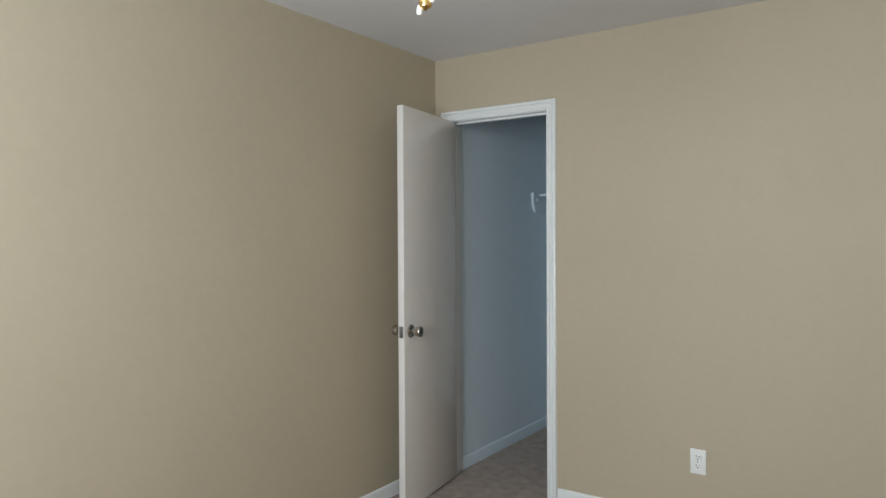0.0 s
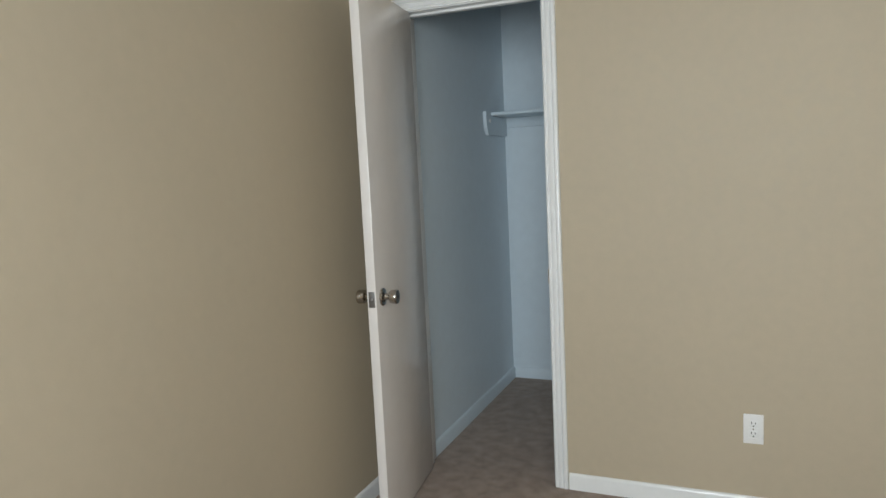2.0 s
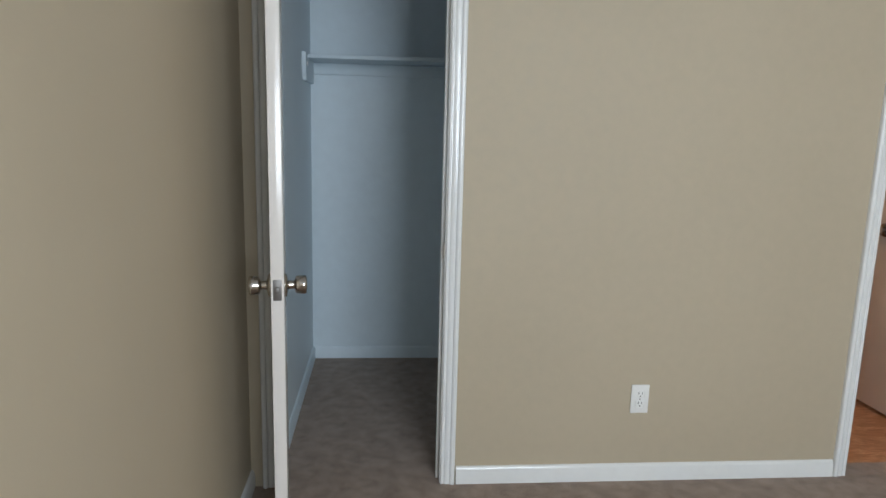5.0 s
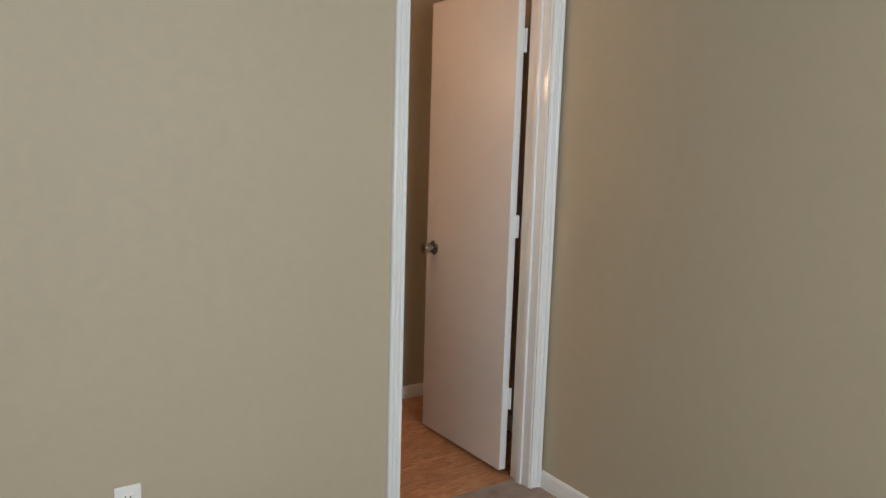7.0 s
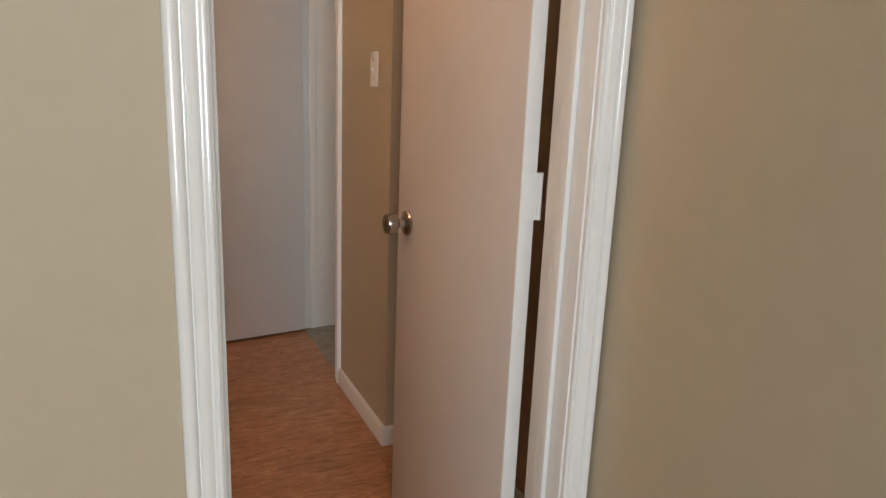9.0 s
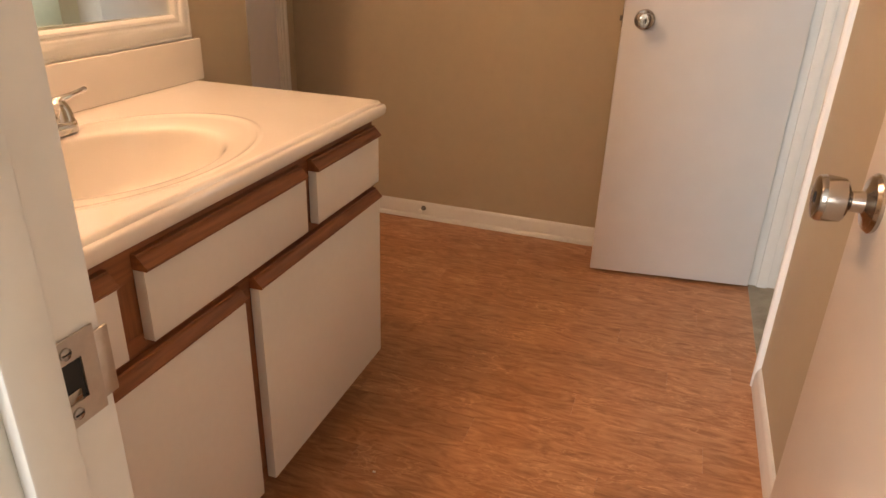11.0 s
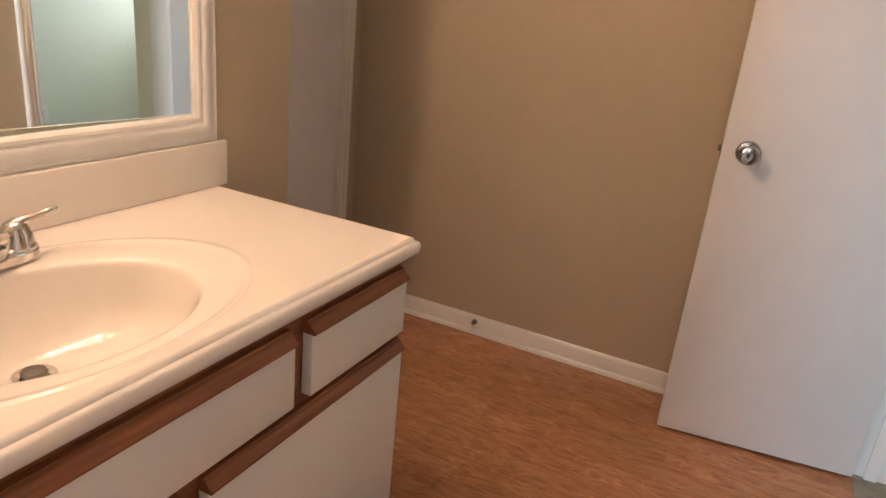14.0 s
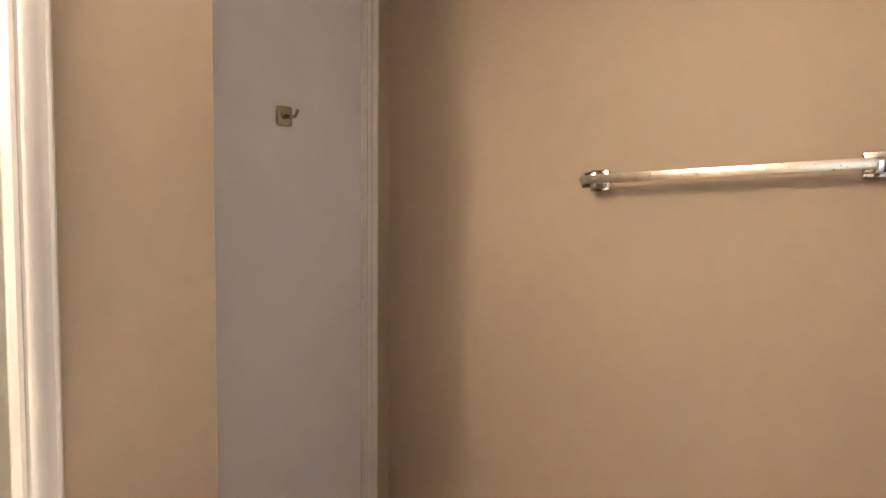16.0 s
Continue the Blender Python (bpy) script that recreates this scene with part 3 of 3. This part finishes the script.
# ---- vanity ----
def vanity():
    v = thing("vanity_cabinet", pose(VAN, 0.118, 0), "oak framed bathroom vanity with white laminate fronts", "vanity")
    y = lambda a: a - 0.118
    FX = 1.933 - VAN
    W = 1.322 - 0.118
    part("side_panel", boxed(0.002, FX - 0.02, W - 0.016, W, 0.10, 0.757), M_OAK_Z, v)
    part("side_panel", boxed(0.002, FX - 0.02, 0, 0.016, 0.10, 0.757), M_OAK_Z, v)
    part("bottom_panel", boxed(0.002, FX - 0.02, 0.016, W - 0.016, 0.10, 0.116), M_OAK_Y, v)
    part("toe_kick", boxed(0.002, FX - 0.07, 0.002, W - 0.02, 0.0, 0.10), M_OAK_Y, v, "dark recessed toe kick")
    for name, a, b, z0, z1 in (("top_rail", 0.118, 1.322, 0.700, 0.757), ("middle_rail", 0.118, 1.322, 0.560, 0.612), ("bottom_rail", 0.118, 1.322, 0.10, 0.137)):
        part(name, boxed(FX - 0.02, FX, y(a), y(b), z0, z1, 0.001), M_OAK_Y, v)
    for a, b, z0, z1 in ((0.118, 0.18, 0.612, 0.700), (0.45, 0.525, 0.612, 0.700), (0.952, 1.02, 0.612, 0.700), (1.298, 1.322, 0.612, 0.700), (0.118, 0.18, 0.137, 0.56), (0.71, 0.79, 0.137, 0.56), (1.298, 1.322, 0.137, 0.56)):
        part("stile", boxed(FX - 0.02, FX - 0.0005, y(a), y(b), z0, z1, 0.001), M_OAK_Z, v)
    fronts = (("drawer_front", 0.165, 0.461, 0.602, 0.716), ("false_drawer_front", 0.513, 0.965, 0.602, 0.716), ("drawer_front", 1.008, 1.314, 0.602, 0.716), ("cabinet_door", 0.165, 0.735, 0.110, 0.558), ("cabinet_door", 0.778, 1.317, 0.110, 0.558))
    for name, a, b, z0, z1 in fronts:
        f = part(name, boxed(FX + 0.001, FX + 0.021, y(a), y(b), z0, z1, 0.001), M_LAM, v, "white laminate slab front")
        pull = [(0.0, 0), (0.025, 0), (0.027, 0.002), (0.027, 0.0055), (0.0235, 0.0075), (0.020, 0.011), (0.017, 0.0155), (0.0135, 0.019), (0.0105, 0.0205), (0.0105, 0.0245), (0.0, 0.0245)]
        bm = sweep(pull, [lambda u, d, p=p: Vector((FX + 0.001 + u, y(p), z1 + 0.0005 + d)) for p in (a, b)])
        part("pull_strip", bm, M_OAK_Y, f, "stained oak finger pull strip")


vanity()


def vanity_top():
    """Cultured marble top with an oval bowl moulded in."""
    x0, x1, y0, y1, zt = VAN + 0.002, 1.953, 0.118, 1.362, 0.796
    cx, cy, ax, ay = 1.715, 0.737, 0.162, 0.220
    top = thing("washbasin_counter", pose(cx, cy, zt), "cream cultured marble vanity top with integral oval sink", "vanity top")
    X0, X1, Y0, Y1 = x0 - cx, x1 - cx, y0 - cy, y1 - cy
    corners = [math.atan2(b, a) % (2 * math.pi) for a in (X0, X1) for b in (Y0, Y1)]
    angles = sorted([2 * math.pi * k / 92 for k in range(92)] + corners)
    bm = bmesh.new()
    rings = []
    prof = [(0.10, -0.142), (0.25, -0.141), (0.42, -0.137), (0.58, -0.128), (0.70, -0.116), (0.79, -0.101), (0.855, -0.083), (0.90, -0.064), (0.935, -0.045), (0.960, -0.029), (0.978, -0.018), (0.992, -0.0115), (1.008, -0.0080), (1.03, -0.0060), (1.06, -0.0045), (1.14, -0.0028), (1.30, -0.0012), (1.385, -0.0004), (1.40, 0.0008), (1.42, 0.0018), (1.445, 0.0018), (1.47, 0.0008), (1.49, 0.0), (1.505, 0.0)]
    for s, z in prof:
        ring = []
        for a in angles:
            px, py = s * ax * math.cos(a), s * ay * math.sin(a)
            if s > 1.0:
                c = math.cos(a)
                px = c * (ax + (s - 1) * (0.095 if c > 0 else 0.15))
            ring.append(bm.verts.new((px - 0.085 * max(0, 1 - s), py, z)))
        rings.append(ring)

    def edge(inset, z):
        ring = []
        for a in angles:
            c, s = math.cos(a), math.sin(a)
            k = min(((X1 if c > 0 else X0) / c) if abs(c) > 1e-9 else 1e9, ((Y1 if s > 0 else Y0) / s) if abs(s) > 1e-9 else 1e9)
            px, py = k * c, k * s
            px = min(max(px, X0), X1 - inset)
            py = min(max(py, Y0), Y1 - inset)
            ring.append(bm.verts.new((px, py, z)))
        return ring
    for inset, z in ((0.020, 0.0), (0.017, 0.0), (0.013, -0.002), (0.0105, -0.006), (0.0095, -0.009), (0.005, -0.010), (0.0015, -0.0135), (0.0, -0.021), (0.001, -0.032), (0.005, -0.038)):
        rings.append(edge(inset, z))
    n = len(angles)
    for p, q in zip(rings, rings[1:]):
        for i in range(n):
            bm.faces.new((p[i], p[(i + 1) % n], q[(i + 1) % n], q[i]))
    bm.faces.new(rings[0])
    part("countertop", bm, M_MARBLE, top, smooth=50)
    part("backsplash", boxed(X0, X0 + 0.02, Y0, Y1 + 0.012, 0.0005, 0.1055, 0.003, 3), M_MARBLE, top, "cream backsplash strip")
    dm = pose(-0.0765, 0.006, -0.1425)
    part("drain_ring", lathe([(0.014, 0.001), (0.024, 0.0), (0.030, 0.002), (0.031, 0.005), (0.024, 0.0055), (0.019, 0.002), (0.014, 0.001)], dm, 32), M_CHROME, top, "chrome drain ring")
    part("drain_stopper", lathe([(0.0, 0.003), (0.018, 0.003), (0.019, 0.009), (0.016, 0.013), (0.0, 0.015)], dm, 28), M_LATCH, top, "dark worn metal pop-up stopper")


vanity_top()


def faucet():
    """Two-handle centre-set faucet; its levers swing out to the sides."""
    f = thing("faucet", pose(1.514, 0.762, 0.7965), "chrome two-handle bathroom faucet on vanity top", "faucet")
    bm = bmesh.new()
    rings = []
    for s, z in ((1.0, 0.0), (1.0, 0.013), (0.96, 0.017), (0.86, 0.020), (0.6, 0.0215)):
        ring = []
        for k in range(48):
            a = 2 * math.pi * k / 48
            c, sn = math.cos(a), math.sin(a)
            px = 0.030 * c * s
            py = 0.051 * (1 if sn > 0 else -1) * min(1, abs(sn) * 4) + 0.0325 * sn * s
            ring.append(bm.verts.new((px, py, z)))
        rings.append(ring)
    for p, q in zip(rings, rings[1:]):
        for i in range(48):
            bm.faces.new((p[i], p[(i + 1) % 48], q[(i + 1) % 48], q[i]))
    bm.faces.new(rings[0][::-1])
    bm.faces.new(rings[-1])
    part("base", bm, M_CHROME, f, smooth=40)
    spout = bmesh.new()
    rows = []
    for x, w, top, bot in ((-0.018, 0.024, 0.023, 0.012), (-0.012, 0.027, 0.029, 0.010), (0.004, 0.027, 0.039, 0.006), (0.020, 0.025, 0.050, 0.004), (0.030, 0.022, 0.057, 0.010), (0.040, 0.018, 0.063, 0.030), (0.049, 0.014, 0.066, 0.046), (0.053, 0.011, 0.065, 0.053)):
        row = []
        for k in range(20):
            a = 2 * math.pi * k / 20
            c, sn = math.cos(a), math.sin(a)
            sq = lambda v: math.copysign(abs(v) ** 0.5, v)
            row.append(spout.verts.new((x, w * sq(c), (top + bot) / 2 + (top - bot) / 2 * sq(sn))))
        rows.append(row)
    for p, q in zip(rows, rows[1:]):
        for i in range(20):
            spout.faces.new((p[i], p[(i + 1) % 20], q[(i + 1) % 20], q[i]))
    spout.faces.new(rows[0][::-1])
    spout.faces.new(rows[-1])
    part("spout", spout, M_CHROME, f, smooth=50)
    part("aerator", lathe([(0.0, 0), (0.0095, 0), (0.0095, 0.008), (0.0, 0.008)], pose(0.043, 0, 0.032), 18), M_CHROME, f)
    for side in (-1, 1):
        cone = lathe([(0.0, 0.017), (0.0292, 0.017), (0.0295, 0.021), (0.0277, 0.0225), (0.0272, 0.028), (0.0245, 0.041), (0.0202, 0.052), (0.015, 0.0585), (0.008, 0.062), (0.0, 0.063)], pose(0, side * 0.051, 0), 28)
        h = part("handle", cone, M_CHROME, f, smooth=50)
        lift = 0.004 if side > 0 else -0.001
        lever = tube([(0, side * 0.048, 0.045), (0.002, side * 0.053, 0.0565), (0.004, side * 0.064, 0.061), (0.007, side * 0.082, 0.0605 + lift), (0.009, side * 0.102, 0.060 + 2 * lift), (0.010, side * 0.113, 0.061 + 2.4 * lift), (0.010, side * 0.118, 0.061 + 2.6 * lift)], [0.0145, 0.0115, 0.0075, 0.0052, 0.0050, 0.0060, 0.0035], 14)
        part("lever", lever, M_CHROME, h, smooth=60)
    rod = lathe([(0.0, 0.018), (0.0022, 0.018), (0.0022, 0.034), (0.0055, 0.035), (0.0064, 0.039), (0.0045, 0.043), (0.0, 0.044)], pose(-0.020, 0, 0), 14)
    part("lift_rod", rod, M_CHROME, f)


faucet()


def framed_mirror():
    y0, y1, z0, z1 = 0.16, 1.354, 0.9018, 1.96
    mir = thing("wall_mirror", pose(VAN, y1, z0), "large wall mirror in a white moulded frame", "mirror")
    my = y1
    prof = [(0, 0.0), (0, 0.011), (0.004, 0.014), (0.007, 0.014), (0.009, 0.012), (0.015, 0.013), (0.024, 0.018), (0.033, 0.0195), (0.040, 0.0175), (0.044, 0.0135), (0.047, 0.013), (0.050, 0.015), (0.056, 0.014), (0.063, 0.007), (0.063, 0.0)]
    cornersyz = ((y0, z0, 1, 1), (y1, z0, -1, 1), (y1, z1, -1, -1), (y0, z1, 1, -1))
    bm = sweep(prof, [lambda u, d, c=c: Vector((d + 0.001, c[0] + c[2] * u - my, c[1] + c[3] * u - z0)) for c in cornersyz], closed=True)
    part("mirror_frame", bm, M_TRIM, mir, "white moulded mirror frame", smooth=30)
    glass = boxed(-0.001, 0.003, -1.10, 0.012, 0.038, z1 - z0 - 0.045)
    glass.transform(pose(0, -0.055, 0) @ pose(0, 0, 0, 0, 0, -3.45))
    part("mirror_glass", glass, M_MIRROR, mir, "silvered mirror glass", smooth=0)


framed_mirror()


def vanity_light():
    v = thing("vanity_light", pose(VAN, 0.755, 2.08), "chrome bathroom light bar with four lit globe bulbs", "wall lamp")
    part("back_bar", boxed(0.0005, 0.03, -0.38, 0.38, -0.055, 0.055, 0.006), M_CHROME, v)
    for k in range(4):
        yk = -0.285 + 0.19 * k
        part("socket", lathe([(0.0, 0), (0.022, 0), (0.022, 0.02), (0.016, 0.026), (0.0, 0.026)], pose(0.03, yk, 0, 0, 90, 0), 20), M_CHROME, v)
        part("globe_bulb", lathe([(0.0, 0.0), (0.014, 0.0), (0.018, 0.012), (0.031, 0.024), (0.040, 0.042), (0.0425, 0.056), (0.040, 0.070), (0.031, 0.086), (0.017, 0.095), (0.0, 0.098)], pose(0.05, yk, 0, 0, 90, 0), 24), M_BULB, v, "lit frosted globe bulb")


vanity_light()


def towel_bar():
    t = thing("towel_bar", pose(1.999, NORTH, 1.456, 0, -2.3, 0), "square chrome towel bar on the tan wall", "towel bar")
    for x in (-0.296, 0.296):
        part("rosette", boxed(x - 0.027, x + 0.027, -0.012, -0.0015, -0.027, 0.027, 0.004), M_CHROME, t)
        part("post", boxed(x - 0.019, x + 0.019, -0.076, -0.011, -0.020, 0.018, 0.004), M_CHROME, t)
    part("bar", boxed(-0.318, 0.30, -0.080, -0.066, -0.010, 0.011, 0.0012), M_BAR, t, "brushed square bar")


towel_bar()


def robe_hook():
    r = thing("robe_hook", pose(REC - 0.0018, 2.115, 1.608), "small square metal robe hook on the white door", "hook")
    part("plate", boxed(0.0004, 0.005, -0.025, 0.025, -0.025, 0.025, 0.003), M_NICKEL, r)
    part("prong", tube([(0.004, 0.004, 0.0), (0.02, 0.006, -0.004), (0.034, 0.008, -0.002), (0.042, 0.009, 0.010), (0.043, 0.009, 0.016)], [0.006, 0.005, 0.0045, 0.0045, 0.006], 12), M_NICKEL, r)


robe_hook()


# ---- closet fittings ----
def closet_shelf():
    s = thing("closet_shelf", pose(CX, CY, 1.66), "painted closet shelf on a side bracket and wall cleat", "shelf")
    L = 1.29 - CX
    part("shelf_board", boxed(0.001, L - 0.001, -0.31, -0.001, 0.0, 0.019, 0.002), M_BLUE, s)
    part("wall_cleat", boxed(0.001, L - 0.001, -0.019, -0.0015, -0.06, -0.0005, 0.002), M_BLUE, s)
    prof = [(-0.40, 0.022), (-0.40, -0.02), (-0.395, -0.06), (-0.38, -0.095), (-0.365, -0.112), (-0.02, -0.112), (-0.02, -0.0005), (-0.31, -0.0005), (-0.312, 0.022)]
    bm = sweep(prof, [lambda u, d, p=p: Vector((p, u, d)) for p in (0.0005, 0.019)])
    part("side_bracket", bm, M_BLUE, s, "curved painted side bracket")
    part("rod_screw", lathe([(0, 0), (0.012, 0), (0.011, 0.004), (0, 0.005)], pose(0.019, -0.34, -0.03, 0, 90, 0), 14), M_PLATE, s, "white round screw cap")


closet_shelf()


# ---- plates, stops ----
def outlet(m, label):
    o = thing("power_outlet", m, label, "outlet", group="wall plates")
    part("cover_plate", boxed(-0.035, 0.035, -0.0065, -0.0005, -0.0575, 0.0575, 0.003, 3), M_PLATE, o)
    for z in (-0.0195, 0.0195):
        rec = part("receptacle", boxed(-0.0165, 0.0165, -0.0085, -0.006, z - 0.0140, z + 0.0140, 0.004, 3), M_PLATE, o)
        for x, hgt in ((-0.0065, 0.009), (0.0065, 0.007)):
            part("slot", boxed(x - 0.0013, x + 0.0013, -0.0089, -0.0084, z + 0.001, z + 0.001 + hgt), M_DARK, rec)
        part("ground_hole", lathe([(0, 0), (0.0026, 0), (0.0026, 0.0005), (0, 0.0005)], pose(0, -0.0084, z - 0.007, 90, 0, 0), 12), M_DARK, rec)
    part("screw", lathe([(0, 0), (0.003, 0), (0.0025, 0.001), (0, 0.0012)], pose(0, -0.0064, 0, 90, 0, 0), 12), M_NICKEL, o)
    return o


outlet(pose(1.4215, 0, 0.336), "white duplex power outlet on tan wall")
outlet(pose(FE, 2.61, 0.32, 0, 0, -90), "white duplex power outlet on pale green wall")


def switch(m):
    o = thing("light_switch", m, "white toggle light switch on tan wall", "light switch", group="wall plates")
    part("cover_plate", boxed(-0.035, 0.035, -0.0065, -0.0005, -0.0575, 0.0575, 0.003, 3), M_PLATE, o)
    part("toggle_frame", boxed(-0.0055, 0.0055, -0.0075, -0.006, -0.0125, 0.0125, 0.0005), M_PLATE, o)
    tg = boxed(-0.004, 0.004, -0.018, -0.004, -0.0045, 0.0045, 0.001)
    tg.transform(pose(0, 0, 0.003, 22, 0, 0))
    part("toggle", tg, M_PLATE, o)
    for z in (-0.03, 0.03):
        part("screw", lathe([(0, 0), (0.003, 0), (0.0025, 0.001), (0, 0.0012)], pose(0, -0.0064, z, 90, 0, 0), 12), M_NICKEL, o)


switch(pose(BE, 1.295, 1.30, 0, 0, -90))


def door_stop(m, length, label, metal=None):
    metal = metal or M_NICKEL
    d = thing("door_stop", m, label, "door stop", group="door stops")
    part("mount", lathe([(0, 0), (0.011, 0), (0.011, 0.003), (0.006, 0.006), (0, 0.006)], pose(0, 0, 0, 90, 0, 0), 16), metal, d)
    pts, n = [], 90
    for k in range(n + 1):
        a = 2 * math.pi * k / 10
        r = 0.0065 - 0.002 * k / n
        pts.append((r * math.cos(a), -0.006 - (length - 0.018) * k / n, r * math.sin(a)))
    part("spring", tube(pts, [0.0011] * len(pts), 6), metal, d)
    part("bumper", lathe([(0, 0), (0.0075, 0), (0.0085, 0.004), (0.0075, 0.011), (0, 0.012)], pose(0, -(length - 0.013), 0, 90, 0, 0), 16), M_PLATE, d, "white rubber tip")


door_stop(pose(WEST + 0.0142, -0.657, 0.045, 0, 0, 90), 0.075, "spring door stop on white baseboard")
door_stop(pose(1.624, NORTH - 0.0142, 0.052), 0.05, "short dark metal door stop on bathroom baseboard", M_LATCH)


def ceiling_light():
    c = thing("ceiling_light", pose(1.36, -2.03, H), "brass hanging light with frosted glass shades", "ceiling lamp")
    part("canopy", lathe([(0.0, 0.0), (0.065, 0.0), (0.064, -0.012), (0.04, -0.03), (0.012, -0.036), (0.0, -0.036)], None, 28), M_BRASS, c)
    part("stem", lathe([(0.0, -0.03), (0.007, -0.03), (0.007, -0.385), (0.0, -0.385)], None, 14), M_BRASS, c)
    part("hub", lathe([(0.0, -0.375), (0.02, -0.38), (0.045, -0.41), (0.045, -0.44), (0.022, -0.47), (0.010, -0.485), (0.016, -0.50), (0.013, -0.515), (0.0, -0.523)], None, 28), M_BRASS, c)
    for k in range(3):
        a = 2 * math.pi * k / 3 + 0.4
        ca, sa = math.cos(a), math.sin(a)
        arm = part("arm", tube([(0.03 * ca, 0.03 * sa, -0.425), (0.10 * ca, 0.10 * sa, -0.405), (0.14 * ca, 0.14 * sa, -0.415), (0.15 * ca, 0.15 * sa, -0.425)], [0.006] * 4, 10), M_BRASS, c)
        m = pose(0.15 * ca, 0.15 * sa, -0.425) @ pose(0, 0, 0, 0, 0, math.degrees(a)) @ pose(0, 0, 0, 0, 18, 0)
        part("shade_holder", lathe([(0, -0.01), (0.022, -0.01), (0.026, 0.02), (0.0, 0.02)], m, 20), M_BRASS, arm)
        part("glass_shade", lathe([(0.024, 0.015), (0.03, 0.05), (0.045, 0.10), (0.065, 0.145), (0.063, 0.145), (0.043, 0.10), (0.028, 0.05), (0.022, 0.017)], m, 24), M_FROST, arm, "frosted glass shade")

    for x, y, z in ((-0.016, 0.0, -0.518), (0.019, 0.0, -0.497)):
        chain = part("pull_chain", tube([(x * 0.4, y, -0.44), (x, y, -0.47), (x, y, z + 0.012)], [0.001] * 3, 6), M_BRASS, c)
        part("chain_knob", lathe([(0.0, 0.013), (0.003, 0.012), (0.0065, 0.004), (0.0072, -0.004), (0.005, -0.010), (0.0, -0.012)], pose(x, y, z), 16), M_PLATE, chain, "white pull chain knob")


ceiling_light()


solid("paint_chip", boxed(2.0835, 2.0905, 0.9745, 0.9795, 0.0002, 0.003, 0.001), M_PLATE, "tiny white paint chip lying on wood floor", "paint chip", kind="")

# ---- windows that let the daylight in ----
def window(name, m, w, h, label):
    """Across x, facing y; its foot at the empty."""
    win = thing(name, m, label, "window", kind="structure")
    prof = [(0, 0), (0, 0.07), (0.045, 0.07), (0.045, 0.0)]
    cs = ((-w / 2, 0, 1, 1), (w / 2, 0, -1, 1), (w / 2, h, -1, -1), (-w / 2, h, 1, -1))
    fr = part("window_frame", sweep(prof, [lambda u, d, c=c: Vector((c[0] + c[2] * u, -0.05 - d * 0.6, c[1] + c[3] * u)) for c in cs], closed=True), M_TRIM, win)
    part("sill", boxed(-w / 2 - 0.04, w / 2 + 0.04, 0.0, 0.05, -0.02, -0.001, 0.004), M_TRIM, win)
    part("meeting_rail", boxed(-w / 2 + 0.045, w / 2 - 0.045, -0.088, -0.055, h / 2 - 0.02, h / 2 + 0.02, 0.003), M_TRIM, win)
    for k in range(2):
        p = part("pane", boxed(-w / 2 + 0.045, w / 2 - 0.045, -0.074, -0.070, (0.045, h / 2 + 0.02)[k], (h / 2 - 0.02, h - 0.045)[k]), M_GLASS, fr, smooth=0)
        p.visible_shadow = False


window("window_1", pose(1.5, BACK, 1.0), 1.3, 1.2, "white framed bedroom window letting in daylight")
# unseen window, added as a source for the next room's lamp
window("assumed_window_2", pose(4.1, NR, 0.9, 0, 0, 180), 0.9, 1.2, "unseen white framed window added to light the next room")

# ---- ground outside ----
solid("ground", boxed(-40, 40, -40, 40, -0.6, -0.5), M_SUB, "bare ground around the building", "ground", smooth=0)

# ---- plank floor of the bathroom ----
fl = solid("floor_bathroom", boxed(REC, 3.22, EDGE, NORTH, -0.05, -0.004), M_SUB, "orange brown wood-look plank floor", "floor", smooth=0)
PW, PL = 0.104, 0.914
plank_mesh = {}


def plank_data(length, width):
    key = (round(length, 3), round(width, 3))
    if key not in plank_mesh:
        me = bpy.data.meshes.new("plank")
        bm = boxed(0.0002, length - 0.0002, 0.0002, width - 0.0002, -0.004, 0.0)
        top = [e for e in bm.edges if all(abs(v.co.z) < 1e-6 for v in e.verts)]
        bmesh.ops.bevel(bm, geom=top, offset=0.0005, segments=1, affect='EDGES')
        bmesh.ops.recalc_face_normals(bm, faces=bm.faces)
        bm.to_mesh(me)
        bm.free()
        me.materials.append(M_FLOOR)
        plank_mesh[key] = me
    return plank_mesh[key]


row, yy = 0, EDGE
while yy < NORTH - 0.002:
    w = min(PW, NORTH - yy)
    xa, xb = (OPEN2[0], OPEN2[1]) if yy + w <= T + 0.09 and row == 0 else (REC, 3.22)
    if row == 0:
        w = T - EDGE
    if yy >= NOOK - 0.05:
        xb = BE + 0.012
    if row and yy < TURN_Y:
        xa = VAN
    at = xa - (0.0 if row == 0 else (row * 0.37 % 1) * PL)
    while at < xb - 0.001:
        a, b = max(at, xa), min(at + PL, xb)
        if b - a > 0.01:
            pl = new("plank", plank_data(b - a, w))
            pl.location = (a, yy, 0.0)
            pl.parent = fl
        at += PL
    yy += w
    row += 1
